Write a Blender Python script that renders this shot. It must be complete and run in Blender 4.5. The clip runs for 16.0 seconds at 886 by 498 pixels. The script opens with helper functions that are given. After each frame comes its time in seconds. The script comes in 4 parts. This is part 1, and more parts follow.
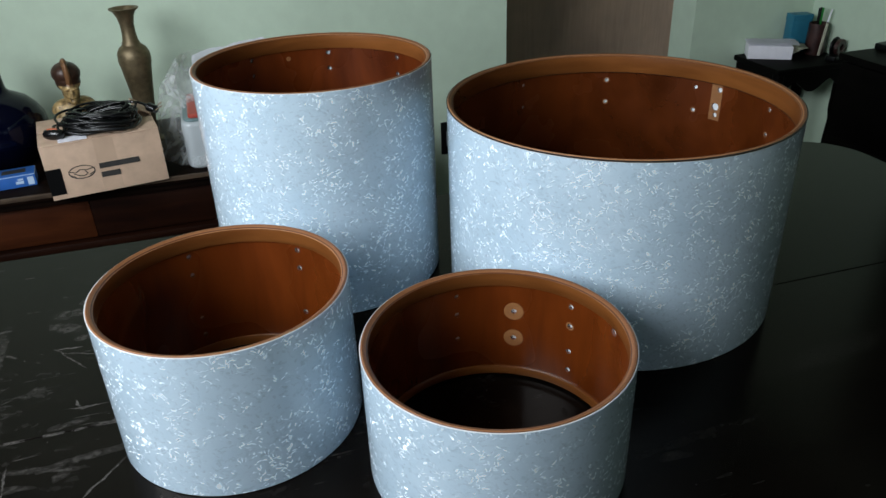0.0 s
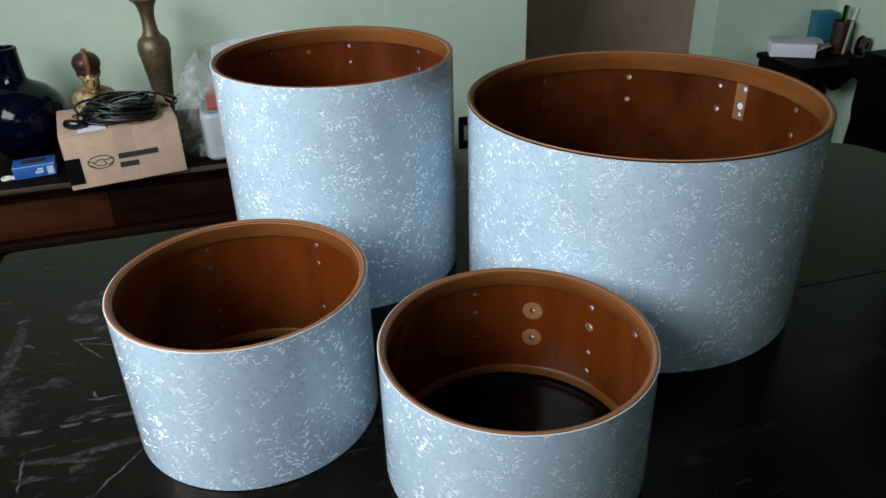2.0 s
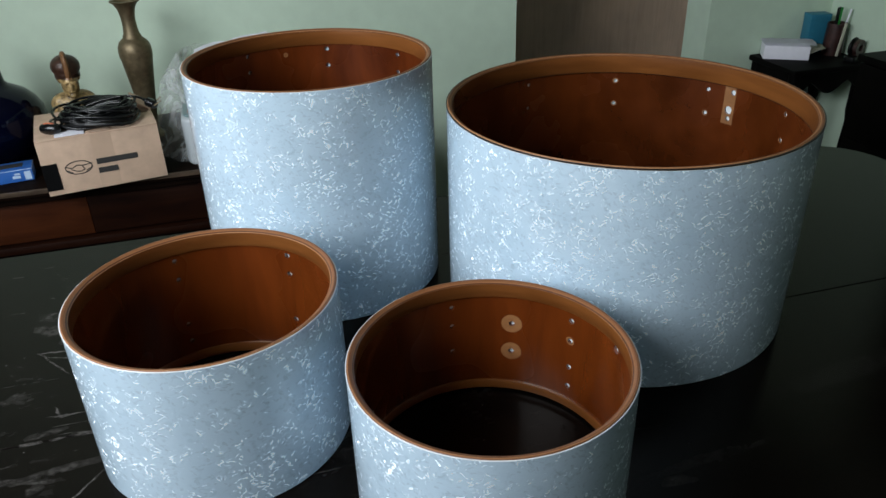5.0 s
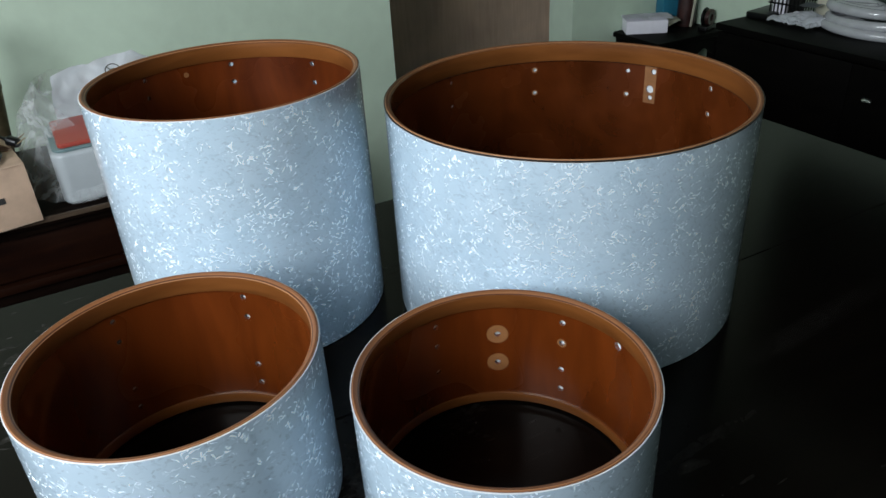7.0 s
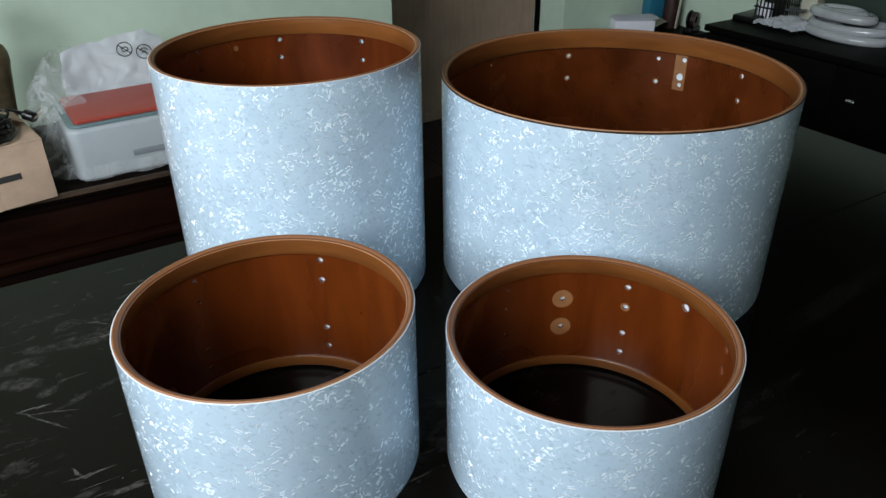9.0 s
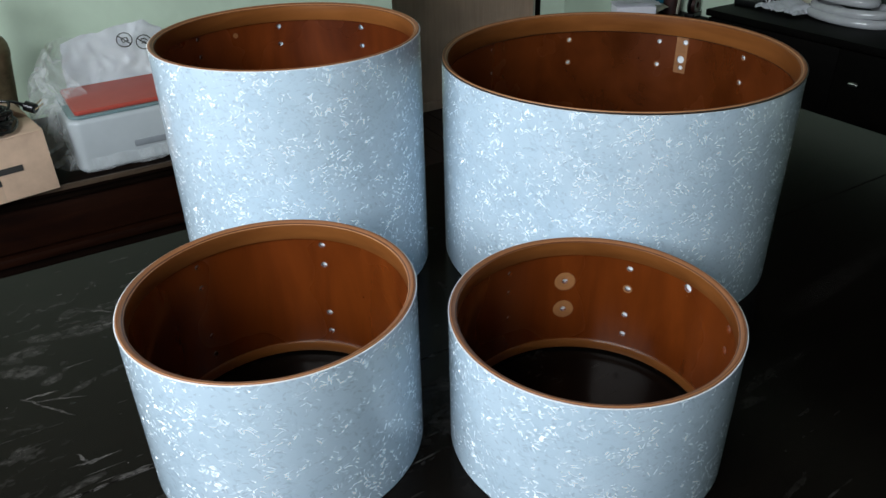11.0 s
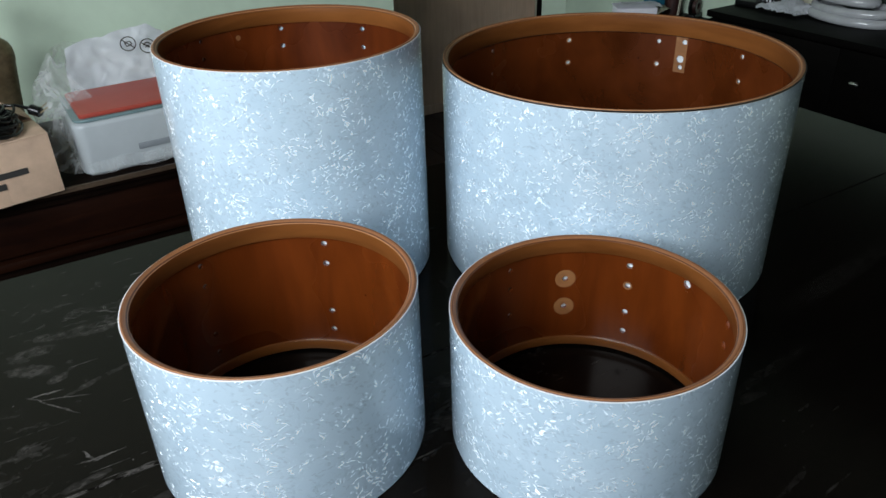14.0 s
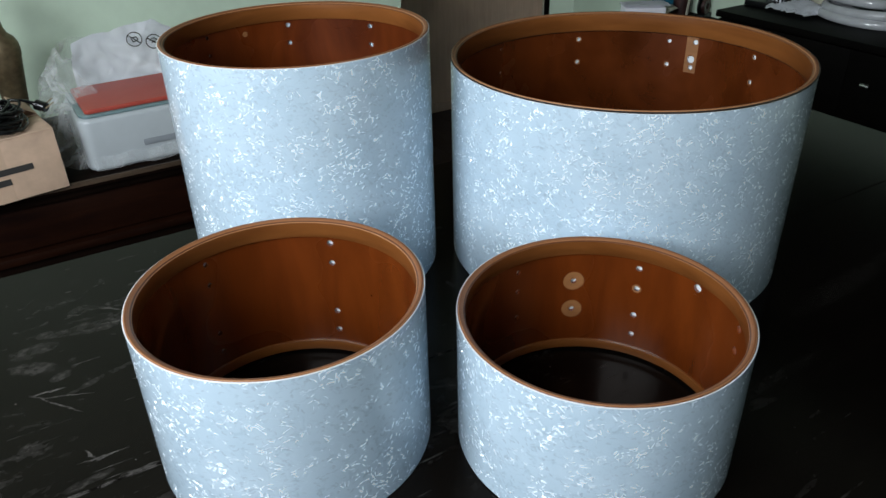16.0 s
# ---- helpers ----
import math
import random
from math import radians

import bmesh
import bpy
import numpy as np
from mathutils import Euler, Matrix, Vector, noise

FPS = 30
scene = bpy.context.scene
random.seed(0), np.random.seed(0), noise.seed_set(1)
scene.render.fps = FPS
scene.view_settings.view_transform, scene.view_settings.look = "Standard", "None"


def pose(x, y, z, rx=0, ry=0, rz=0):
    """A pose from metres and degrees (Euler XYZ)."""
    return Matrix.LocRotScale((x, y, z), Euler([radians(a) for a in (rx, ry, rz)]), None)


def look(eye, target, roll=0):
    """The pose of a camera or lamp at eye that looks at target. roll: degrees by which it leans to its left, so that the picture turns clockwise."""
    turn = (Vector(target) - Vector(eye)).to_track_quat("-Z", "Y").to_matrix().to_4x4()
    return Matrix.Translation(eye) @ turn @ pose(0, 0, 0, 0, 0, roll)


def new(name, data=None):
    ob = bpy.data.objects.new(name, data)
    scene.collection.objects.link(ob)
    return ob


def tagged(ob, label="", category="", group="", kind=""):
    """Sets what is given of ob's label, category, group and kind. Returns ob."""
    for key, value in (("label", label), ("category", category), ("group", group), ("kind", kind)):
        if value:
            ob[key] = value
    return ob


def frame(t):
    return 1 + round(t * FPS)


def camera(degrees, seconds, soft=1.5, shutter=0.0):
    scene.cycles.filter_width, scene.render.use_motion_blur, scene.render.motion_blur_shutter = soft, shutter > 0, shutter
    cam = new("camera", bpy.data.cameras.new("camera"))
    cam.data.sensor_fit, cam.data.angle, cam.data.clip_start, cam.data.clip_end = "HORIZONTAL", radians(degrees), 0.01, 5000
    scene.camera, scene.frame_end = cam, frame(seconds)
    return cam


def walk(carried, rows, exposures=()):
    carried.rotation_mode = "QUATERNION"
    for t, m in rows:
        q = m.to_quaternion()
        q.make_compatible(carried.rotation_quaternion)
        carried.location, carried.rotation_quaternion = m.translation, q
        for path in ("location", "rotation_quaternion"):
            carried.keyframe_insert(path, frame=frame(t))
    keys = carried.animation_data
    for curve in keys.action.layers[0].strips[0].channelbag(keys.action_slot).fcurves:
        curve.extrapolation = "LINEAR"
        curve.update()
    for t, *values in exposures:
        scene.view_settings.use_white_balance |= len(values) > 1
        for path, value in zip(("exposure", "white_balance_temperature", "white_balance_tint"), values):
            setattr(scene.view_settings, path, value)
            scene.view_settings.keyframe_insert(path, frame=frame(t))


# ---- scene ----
cam = camera(61.69, 16.0)
# seconds; eye in metres; turn in degrees
ROWS = [
    (0.0, 0.0, 0.0, 1.4674, 61.473, 1.785, -16.864),
    (0.5, -0.0051, 0.0047, 1.4689, 61.219, 1.283, -16.099),
    (1.0, -0.0119, 0.0091, 1.4645, 60.273, 1.308, -15.71),
    (1.5, -0.006, 0.0118, 1.4641, 60.463, 1.404, -15.497),
    (2.0, -0.005, 0.012, 1.4686, 61.013, 1.442, -15.491),
    (2.5, -0.0081, 0.0133, 1.4674, 61.488, 1.34, -15.261),
    (3.0, -0.0121, 0.0127, 1.4638, 61.515, 1.546, -14.581),
    (3.5, -0.0086, 0.0123, 1.4607, 62.03, 1.203, -15.689),
    (4.0, -0.0046, 0.018, 1.4571, 62.085, 1.401, -15.916),
    (6.3, 0.0795, 0.0904, 1.4606, 59.613, 1.35, -15.558),
    (6.5, 0.0494, 0.1011, 1.4558, 59.609, 0.924, -17.877),
    (6.7, 0.0114, 0.1236, 1.4638, 59.431, 1.007, -21.893),
    (7.0, -0.0744, 0.1579, 1.4596, 60.262, 3.078, -28.54),
    (7.5, -0.1872, 0.1732, 1.4415, 60.474, 2.817, -34.09),
    (8.0, -0.2315, 0.1649, 1.4435, 61.006, 1.191, -32.411),
    (8.5, -0.2409, 0.1756, 1.447, 60.743, 0.65, -31.5),
    (9.0, -0.2424, 0.1865, 1.4434, 60.321, 0.577, -31.305),
    (9.5, -0.239, 0.1918, 1.4383, 59.773, 0.879, -31.079),
    (11.8, -0.2455, 0.176, 1.4338, 59.62, 1.42, -31.45),
    (12.0, -0.2455, 0.1752, 1.4338, 59.645, 1.417, -31.274),
    (12.5, -0.245, 0.1685, 1.4323, 60.045, 1.413, -32.0),
    (13.0, -0.2465, 0.1701, 1.4318, 60.065, 1.104, -31.934),
    (13.5, -0.2472, 0.1742, 1.4295, 59.66, 1.546, -31.209),
    (14.0, -0.2466, 0.1698, 1.4315, 59.948, 1.602, -31.298),
    (14.5, -0.2469, 0.1734, 1.4321, 60.032, 1.433, -31.313),
    (15.0, -0.2464, 0.1773, 1.4304, 59.555, 1.182, -31.289),
    (15.5, -0.247, 0.1819, 1.4277, 59.41, 1.602, -30.608),
    (16.0, -0.2445, 0.1821, 1.429, 59.808, 1.277, -30.761),
]
walk(cam, [(t, pose(*p)) for t, *p in ROWS])


# ---- light ----
world = bpy.data.worlds.new("sky")
scene.world = world
world.use_nodes = True
wn = world.node_tree.nodes
sky = wn.new("ShaderNodeTexSky")
sky.sky_type, sky.sun_disc = "NISHITA", False
sky.sun_elevation, sky.sun_rotation = radians(40), radians(200)
world.node_tree.links.new(sky.outputs[0], wn["Background"].inputs[0])
wn["Background"].inputs[1].default_value = 0.12
scene.view_settings.exposure = 0.0


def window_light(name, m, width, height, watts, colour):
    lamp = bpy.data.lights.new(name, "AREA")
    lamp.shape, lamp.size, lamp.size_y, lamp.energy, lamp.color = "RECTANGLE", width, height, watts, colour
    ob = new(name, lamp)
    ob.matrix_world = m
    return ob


# daylight in the opening of the left wall: it falls from the sky, so it slants down
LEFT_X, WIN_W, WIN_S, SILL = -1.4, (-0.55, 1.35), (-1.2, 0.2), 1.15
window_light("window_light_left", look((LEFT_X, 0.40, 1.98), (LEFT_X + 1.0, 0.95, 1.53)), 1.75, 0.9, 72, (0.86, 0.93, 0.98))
# weak fill in an unseen opening added behind the camera, slanted down too
window_light("rear_fill_light", look((-0.6, -3.33, 1.8), (-0.5, -2.43, 1.35)), 1.3, 1.2, 1, (0.86, 0.93, 0.98))


# ---- materials ----
def mat(name):
    m = bpy.data.materials.new(name)
    m.use_nodes = True
    return m, m.node_tree.nodes, m.node_tree.links, m.node_tree.nodes["Principled BSDF"]


def tex(n, l, kind, scale, detail=4.0, rough=0.55, stretch=(1, 1, 1), distort=0.0):
    co = n.new("ShaderNodeTexCoord")
    mp = n.new("ShaderNodeMapping")
    mp.inputs["Scale"].default_value = stretch
    l.new(co.outputs["Object"], mp.inputs[0])
    t = n.new("ShaderNodeTexNoise" if kind == "noise" else "ShaderNodeTexVoronoi")
    l.new(mp.outputs[0], t.inputs["Vector"])
    t.inputs["Scale"].default_value = scale
    if kind == "noise":
        t.inputs["Detail"].default_value, t.inputs["Roughness"].default_value = detail, rough
        t.inputs["Distortion"].default_value = distort
    return t


def ramp(n, l, source, stops):
    r = n.new("ShaderNodeValToRGB")
    e = r.color_ramp.elements
    while len(e) < len(stops):
        e.new(0.5)
    for k, (p, c) in zip(e, stops):
        k.position = p
        k.color = (*c, 1) if len(c) == 3 else c
    l.new(source, r.inputs[0])
    return r


def mix(n, l, fac, a, b, how="MIX"):
    m = n.new("ShaderNodeMix")
    m.data_type, m.blend_type = "RGBA", how
    for socket, v in ((m.inputs[0], fac), (m.inputs[6], a), (m.inputs[7], b)):
        if isinstance(v, (int, float)):
            socket.default_value = v
        elif isinstance(v, tuple):
            socket.default_value = (*v, 1)
        else:
            l.new(v, socket)
    return m.outputs[2]


def bump(n, l, height, bsdf, strength, distance=0.002):
    b = n.new("ShaderNodeBump")
    b.inputs["Strength"].default_value, b.inputs["Distance"].default_value = strength, distance
    l.new(height, b.inputs["Height"])
    l.new(b.outputs[0], bsdf.inputs["Normal"])
    return b


def plain(name, colour, rough=0.5, metal=0.0, vary=0.12, scale=30.0, relief=0.1, coat=0.0, rough_vary=0.1):
    """A painted, plastic or cast surface with fine and broad variation."""
    m, n, l, b = mat(name)
    fine, broad = tex(n, l, "noise", scale), tex(n, l, "noise", scale / 9, 2)
    lo, hi = tuple(c * (1 - vary) for c in colour), tuple(min(1, c * (1 + vary)) for c in colour)
    both = mix(n, l, 0.5, fine.outputs[0], broad.outputs[0])
    l.new(ramp(n, l, both, ((0.35, lo), (0.65, hi))).outputs[0], b.inputs["Base Color"])
    l.new(ramp(n, l, broad.outputs[0], ((0.3, (max(0.02, rough - rough_vary),) * 3), (0.7, (min(1, rough + rough_vary),) * 3))).outputs[0], b.inputs["Roughness"])
    b.inputs["Metallic"].default_value = metal
    b.inputs["Coat Weight"].default_value = coat
    if relief:
        bump(n, l, fine.outputs[0], b, relief)
    return m


def wood(name, dark, light, rough=0.35, stretch=(1, 1, 12), scale=6.0, coat=0.0, relief=0.08, gloss=0.5, cloudy=(3.0, 0.72, 1.1)):
    """Wood with grain; the grain runs along the axis with the smallest stretch."""
    m, n, l, b = mat(name)
    grain = tex(n, l, "noise", scale, 8, 0.62, stretch, 0.6)
    broad = tex(n, l, "noise", cloudy[0], 3)
    g = ramp(n, l, grain.outputs[0], ((0.3, dark), (0.72, light)))
    tone = ramp(n, l, broad.outputs[0], ((0.3, (cloudy[1],) * 3), (0.7, (cloudy[2], cloudy[2] * 0.98, cloudy[2] * 0.95))))
    l.new(mix(n, l, 1.0, g.outputs[0], tone.outputs[0], "MULTIPLY"), b.inputs["Base Color"])
    l.new(ramp(n, l, broad.outputs[0], ((0.3, (rough - 0.06,) * 3), (0.7, (rough + 0.1,) * 3))).outputs[0], b.inputs["Roughness"])
    b.inputs["Coat Weight"].default_value = coat
    b.inputs["Coat Roughness"].default_value = 0.12
    b.inputs["Specular IOR Level"].default_value = gloss
    bump(n, l, grain.outputs[0], b, relief, 0.001)
    return m


def slivers(n, l, uv, scale, turn, slender, share, size):
    """A mask of scattered slivers lying at a turn in the sheet, and the random colour of each."""
    mp = n.new("ShaderNodeMapping")
    mp.vector_type = "TEXTURE"
    mp.inputs["Rotation"].default_value = (0, 0, radians(turn))
    mp.inputs["Scale"].default_value = (slender, 1, 1)
    l.new(uv, mp.inputs[0])
    v = n.new("ShaderNodeTexVoronoi")
    v.voronoi_dimensions = "2D"
    v.inputs["Scale"].default_value = scale
    l.new(mp.outputs[0], v.inputs["Vector"])
    rgb = n.new("ShaderNodeSeparateColor")
    l.new(v.outputs["Color"], rgb.inputs[0])
    pick = ramp(n, l, rgb.outputs[0], ((share, (0, 0, 0)), (min(0.99, share + 0.10), (1, 1, 1))))
    near = ramp(n, l, v.outputs["Distance"], ((0.0, (0.3, 0.3, 0.3)), (size * 0.45, (1, 1, 1)), (size * 0.75, (1, 1, 1)), (size, (0, 0, 0))))
    m = n.new("ShaderNodeMath")
    m.operation = "MULTIPLY"
    l.new(pick.outputs[0], m.inputs[0])
    l.new(near.outputs[0], m.inputs[1])
    return m.outputs[0], v.outputs["Color"]


def pearl(name):
    """White marine pearl drum wrap: smooth grey-blue celluloid with clumps of bright nacre crescents and dull flecks, under a gloss."""
    m, n, l, b = mat(name)

    def op(how, p, q):
        k = n.new("ShaderNodeMath")
        k.operation = how
        for socket, v in ((k.inputs[0], p), (k.inputs[1], q)):
            if isinstance(v, float):
                socket.default_value = v
            else:
                l.new(v, socket)
        return k.outputs[0]

    def vec(how, p, q, r=None):
        k = n.new("ShaderNodeVectorMath")
        k.operation = how
        for socket, v in zip(k.inputs, (p, q, r)):
            if isinstance(v, tuple):
                socket.default_value = v
            elif v is not None:
                l.new(v, socket)
        return k.outputs[0]
    # the sheet unrolled: way round the shell, and height
    co = n.new("ShaderNodeTexCoord")
    xyz = n.new("ShaderNodeSeparateXYZ")
    l.new(co.outputs["Object"], xyz.inputs[0])
    x, y, z = xyz.outputs
    reach = op("SQRT", op("ADD", op("MULTIPLY", x, x), op("MULTIPLY", y, y)), 0.0)
    flat = n.new("ShaderNodeCombineXYZ")
    l.new(op("MULTIPLY", op("ARCTAN2", y, x), reach), flat.inputs[0])
    l.new(z, flat.inputs[1])
    # each drum is cut from another stretch of the sheet
    info = n.new("ShaderNodeObjectInfo")
    sheet_at = vec("MULTIPLY_ADD", info.outputs["Random"], (7.0, 5.0, 0.0), flat.outputs[0])
    bend = tex(n, l, "noise", 75, 1, 0.4)
    ragged = tex(n, l, "noise", 300, 2, 0.5)
    uv = vec("MULTIPLY_ADD", bend.outputs["Color"], (0.012, 0.012, 0.0), sheet_at)
    uv = vec("MULTIPLY_ADD", ragged.outputs["Color"], (0.0022, 0.0022, 0.0), uv)
    cloud = tex(n, l, "noise", 9, 4, 0.6)
    flock = tex(n, l, "noise", 34, 3, 0.62)
    smudge = tex(n, l, "noise", 70, 4, 0.6, (1, 1, 1.3), 1.2)
    base = ramp(n, l, cloud.outputs[0], ((0.3, (0.420, 0.537, 0.628)), (0.5, (0.462, 0.578, 0.668)), (0.72, (0.503, 0.618, 0.708))))
    dull = ramp(n, l, smudge.outputs[0], ((0.30, (0.80, 0.82, 0.84)), (0.44, (1, 1, 1)), (0.60, (1, 1, 1)), (0.74, (1.09, 1.08, 1.07))))
    ground = mix(n, l, 1.0, base.outputs[0], dull.outputs[0], "MULTIPLY")
    d1, _ = slivers(n, l, uv, 400, 12, 2.6, 0.86, 0.50)
    d2, _ = slivers(n, l, uv, 380, -52, 2.6, 0.87, 0.50)
    ground = mix(n, l, op("MULTIPLY", op("MAXIMUM", d1, d2), 0.55), ground, (0.27, 0.335, 0.41))
    m1, c1 = slivers(n, l, uv, 430, 26, 3.9, 0.82, 0.46)
    m2, c2 = slivers(n, l, uv, 460, -36, 4.0, 0.84, 0.46)
    m3, c3 = slivers(n, l, uv, 420, 80, 3.3, 0.90, 0.44)
    drift = ramp(n, l, flock.outputs[0], ((0.46, (0.0, 0.0, 0.0)), (0.53, (1, 1, 1))))
    mask = op("MULTIPLY", op("MAXIMUM", op("MAXIMUM", m1, m2), m3), drift.outputs[0])
    l.new(mix(n, l, mask, ground, (0.74, 0.83, 0.89)), b.inputs["Base Color"])
    # each crescent lies at its own tilt in the sheet
    tint = mix(n, l, m2, mix(n, l, m3, c1, c3), c2)
    geo = n.new("ShaderNodeNewGeometry")
    tilt = vec("MULTIPLY", vec("SUBTRACT", tint, (0.5, 0.5, 0.18)), (1.5, 1.5, 1.5))
    unit = vec("NORMALIZE", vec("ADD", geo.outputs["Normal"], tilt), (0.0, 0.0, 0.0))
    nacre = n.new("ShaderNodeBsdfGlossy")
    nacre.inputs["Roughness"].default_value = 0.38
    l.new(unit, nacre.inputs["Normal"])
    l.new(mix(n, l, mask, (0, 0, 0), (0.60, 0.62, 0.64)), nacre.inputs["Color"])
    add_up = n.new("ShaderNodeAddShader")
    l.new(b.outputs[0], add_up.inputs[0])
    l.new(nacre.outputs[0], add_up.inputs[1])
    l.new(add_up.outputs[0], n["Material Output"].inputs["Surface"])
    bump(n, l, mask, b, 0.45, 0.0012)
    b.inputs["Roughness"].default_value = 0.34
    b.inputs["Coat Weight"].default_value = 0.9
    b.inputs["Coat Roughness"].default_value = 0.05
    l.new(geo.outputs["Normal"], b.inputs["Coat Normal"])
    return m


TOP = 0.7555
# wear on the table: place from its middle, length, turn, width, strength
SMEARS = ((-0.923, 0.215, 0.184, -90, 0.019, 0.55), (-0.898, 0.057, 0.112, -78, 0.024, 0.5), (-0.758, -0.063, 0.12, 7, 0.011, 0.7), (-0.808, -0.071, 0.10, -12, 0.009, 0.9),
          (-0.784, -0.092, 0.02, 27, 0.014, 0.8), (-0.838, -0.097, 0.045, -8, 0.009, 0.7), (-0.793, 0.016, 0.06, 8, 0.010, 0.6), (-0.786, 0.358, 0.06, -22, 0.018, 0.8),
          (-0.818, 0.33, 0.07, 4, 0.026, 0.6), (-0.792, 0.246, 0.03, 20, 0.016, 0.7), (-0.726, 0.349, 0.09, -6, 0.028, 0.45), (-0.823, 0.284, 0.07, -32, 0.024, 0.6),
          (-0.734, 0.214, 0.10, 16, 0.010, 0.5), (0.03, -0.293, 0.22, 4, 0.014, 0.16), (0.36, -0.195, 0.34, 5, 0.030, 0.10), (-0.082, -0.436, 0.08, 10, 0.006, 0.2))
CUTS = ((-0.901, 0.224, 0.022, -36, 0.007, 0.4), (-0.812, 0.218, 0.038, -4, 0.005, 1.0), (-0.789, 0.196, 0.055, -20, 0.004, 0.6), (-0.854, -0.084, 0.06, -86, 0.0035, 0.8),
        (-0.731, -0.116, 0.075, 51, 0.004, 0.9), (-0.894, -0.07, 0.025, -31, 0.007, 0.5), (-0.766, 0.05, 0.05, -3, 0.0035, 0.6), (-0.806, 0.187, 0.08, -53, 0.004, 0.6),
        (-0.702, 0.346, 0.045, -7, 0.0035, 0.6), (-0.702, 0.387, 0.034, -38, 0.006, 0.5), (-0.778, 0.057, 0.028, -60, 0.0035, 0.7), (-0.756, 0.048, 0.034, 6, 0.0035, 0.8), (-0.728, 0.004, 0.045, -1, 0.005, 0.5))


def worn_table(name):
    """Near-black varnish with long pale scratches, dusty scuffed patches and specks."""
    m, n, l, b = mat(name)
    grain = tex(n, l, "noise", 7, 8, 0.6, (0.5, 9, 1), 0.4)
    base = ramp(n, l, grain.outputs[0], ((0.3, (0.0013, 0.0009, 0.0007)), (0.75, (0.0032, 0.0022, 0.0016))))
    co = n.new("ShaderNodeTexCoord")
    xyz = n.new("ShaderNodeSeparateXYZ")
    l.new(co.outputs["Object"], xyz.inputs[0])

    def op(how, p, q):
        k = n.new("ShaderNodeMath")
        k.operation = how
        for socket, v in ((k.inputs[0], p), (k.inputs[1], q)):
            if isinstance(v, float):
                socket.default_value = v
            else:
                l.new(v, socket)
        return k.outputs[0]

    def within(value, width):
        """1 close to zero, 0 from width on."""
        return ramp(n, l, op("ABSOLUTE", value, 0.0), ((width * 0.35, (1, 1, 1)), (width, (0, 0, 0)))).outputs[0]

    def scratches(scale, stretch, turn, width, cut):
        """Thin broken lines: contours of a smooth stretched noise, kept in places only."""
        mp = n.new("ShaderNodeMapping")
        mp.inputs["Rotation"].default_value = (0, 0, radians(turn))
        mp.inputs["Scale"].default_value = stretch
        l.new(co.outputs["Object"], mp.inputs[0])
        t = n.new("ShaderNodeTexNoise")
        t.inputs["Scale"].default_value, t.inputs["Detail"].default_value = scale, 1.0
        l.new(mp.outputs[0], t.inputs["Vector"])
        part_of = tex(n, l, "noise", 13 + turn * 0.07, 3, 0.6)
        keep = ramp(n, l, part_of.outputs[0], ((cut, (0, 0, 0)), (cut + 0.1, (1, 1, 1)))).outputs[0]
        return op("MULTIPLY", within(op("SUBTRACT", t.outputs[0], 0.5), width), keep)
    warp = tex(n, l, "noise", 60, 4, 0.65)
    ragged = n.new("ShaderNodeVectorMath")
    ragged.operation = "MULTIPLY_ADD"
    l.new(warp.outputs["Color"], ragged.inputs[0])
    ragged.inputs[1].default_value = (0.013, 0.013, 0.0)
    l.new(co.outputs["Object"], ragged.inputs[2])

    def rubs(marks, thin=0.8):
        """Rubbed marks: place on the board, length, turn, width, strength."""
        most = 0.0
        for x, y, length, turn, width, strength in marks:
            mp = n.new("ShaderNodeMapping")
            mp.vector_type = "TEXTURE"
            mp.inputs["Location"].default_value = (x + 0.0065, y + 0.0065, TOP)
            mp.inputs["Rotation"].default_value = (0, 0, radians(turn))
            mp.inputs["Scale"].default_value = (length * 0.66, width * thin, 1)
            l.new(ragged.outputs[0], mp.inputs[0])
            g = n.new("ShaderNodeTexGradient")
            g.gradient_type = "SPHERICAL"
            l.new(mp.outputs[0], g.inputs[0])
            here = op("MULTIPLY", ramp(n, l, g.outputs["Fac"], ((0.0, (0, 0, 0)), (0.45, (1, 1, 1)))).outputs[0], strength)
            most = here if most == 0.0 else op("MAXIMUM", most, here)
        return most
    # worn scales the wear towards the left end, and a pale sheen painted there
    span = n.new("ShaderNodeMapRange")
    l.new(xyz.outputs[0], span.inputs[0])
    span.inputs[1].default_value, span.inputs[2].default_value = -0.75, 0.25
    worn = ramp(n, l, span.outputs[0], ((0.0, (1, 1, 1)), (1.0, (0.03, 0.03, 0.03)))).outputs[0]
    patch = ramp(n, l, tex(n, l, "noise", 4.2, 4, 0.6, (1, 1, 1), 0.4).outputs[0], ((0.50, (0, 0, 0)), (0.70, (1, 1, 1)))).outputs[0]
    wisp = ramp(n, l, tex(n, l, "noise", 36, 8, 0.70, (0.6, 1.2, 1), 0.8).outputs[0], ((0.50, (0, 0, 0)), (0.75, (1, 1, 1)))).outputs[0]
    fine = ramp(n, l, tex(n, l, "noise", 150, 6, 0.7, (0.6, 1, 1)).outputs[0], ((0.36, (0.15, 0.15, 0.15)), (0.62, (1, 1, 1)))).outputs[0]
    streaks = ramp(n, l, tex(n, l, "noise", 28, 7, 0.7, (0.8, 1.3, 1), 0.5).outputs[0], ((0.34, (0.05, 0.05, 0.05)), (0.62, (1, 1, 1)))).outputs[0]
    rubbed = op("MULTIPLY", op("MULTIPLY", patch, wisp), op("MULTIPLY", fine, 0.38))
    marks = op("MAXIMUM", scratches(5.0, (0.12, 3.2, 1), 9, 0.006, 0.63), scratches(6.0, (0.12, 2.8, 1), -31, 0.008, 0.57))
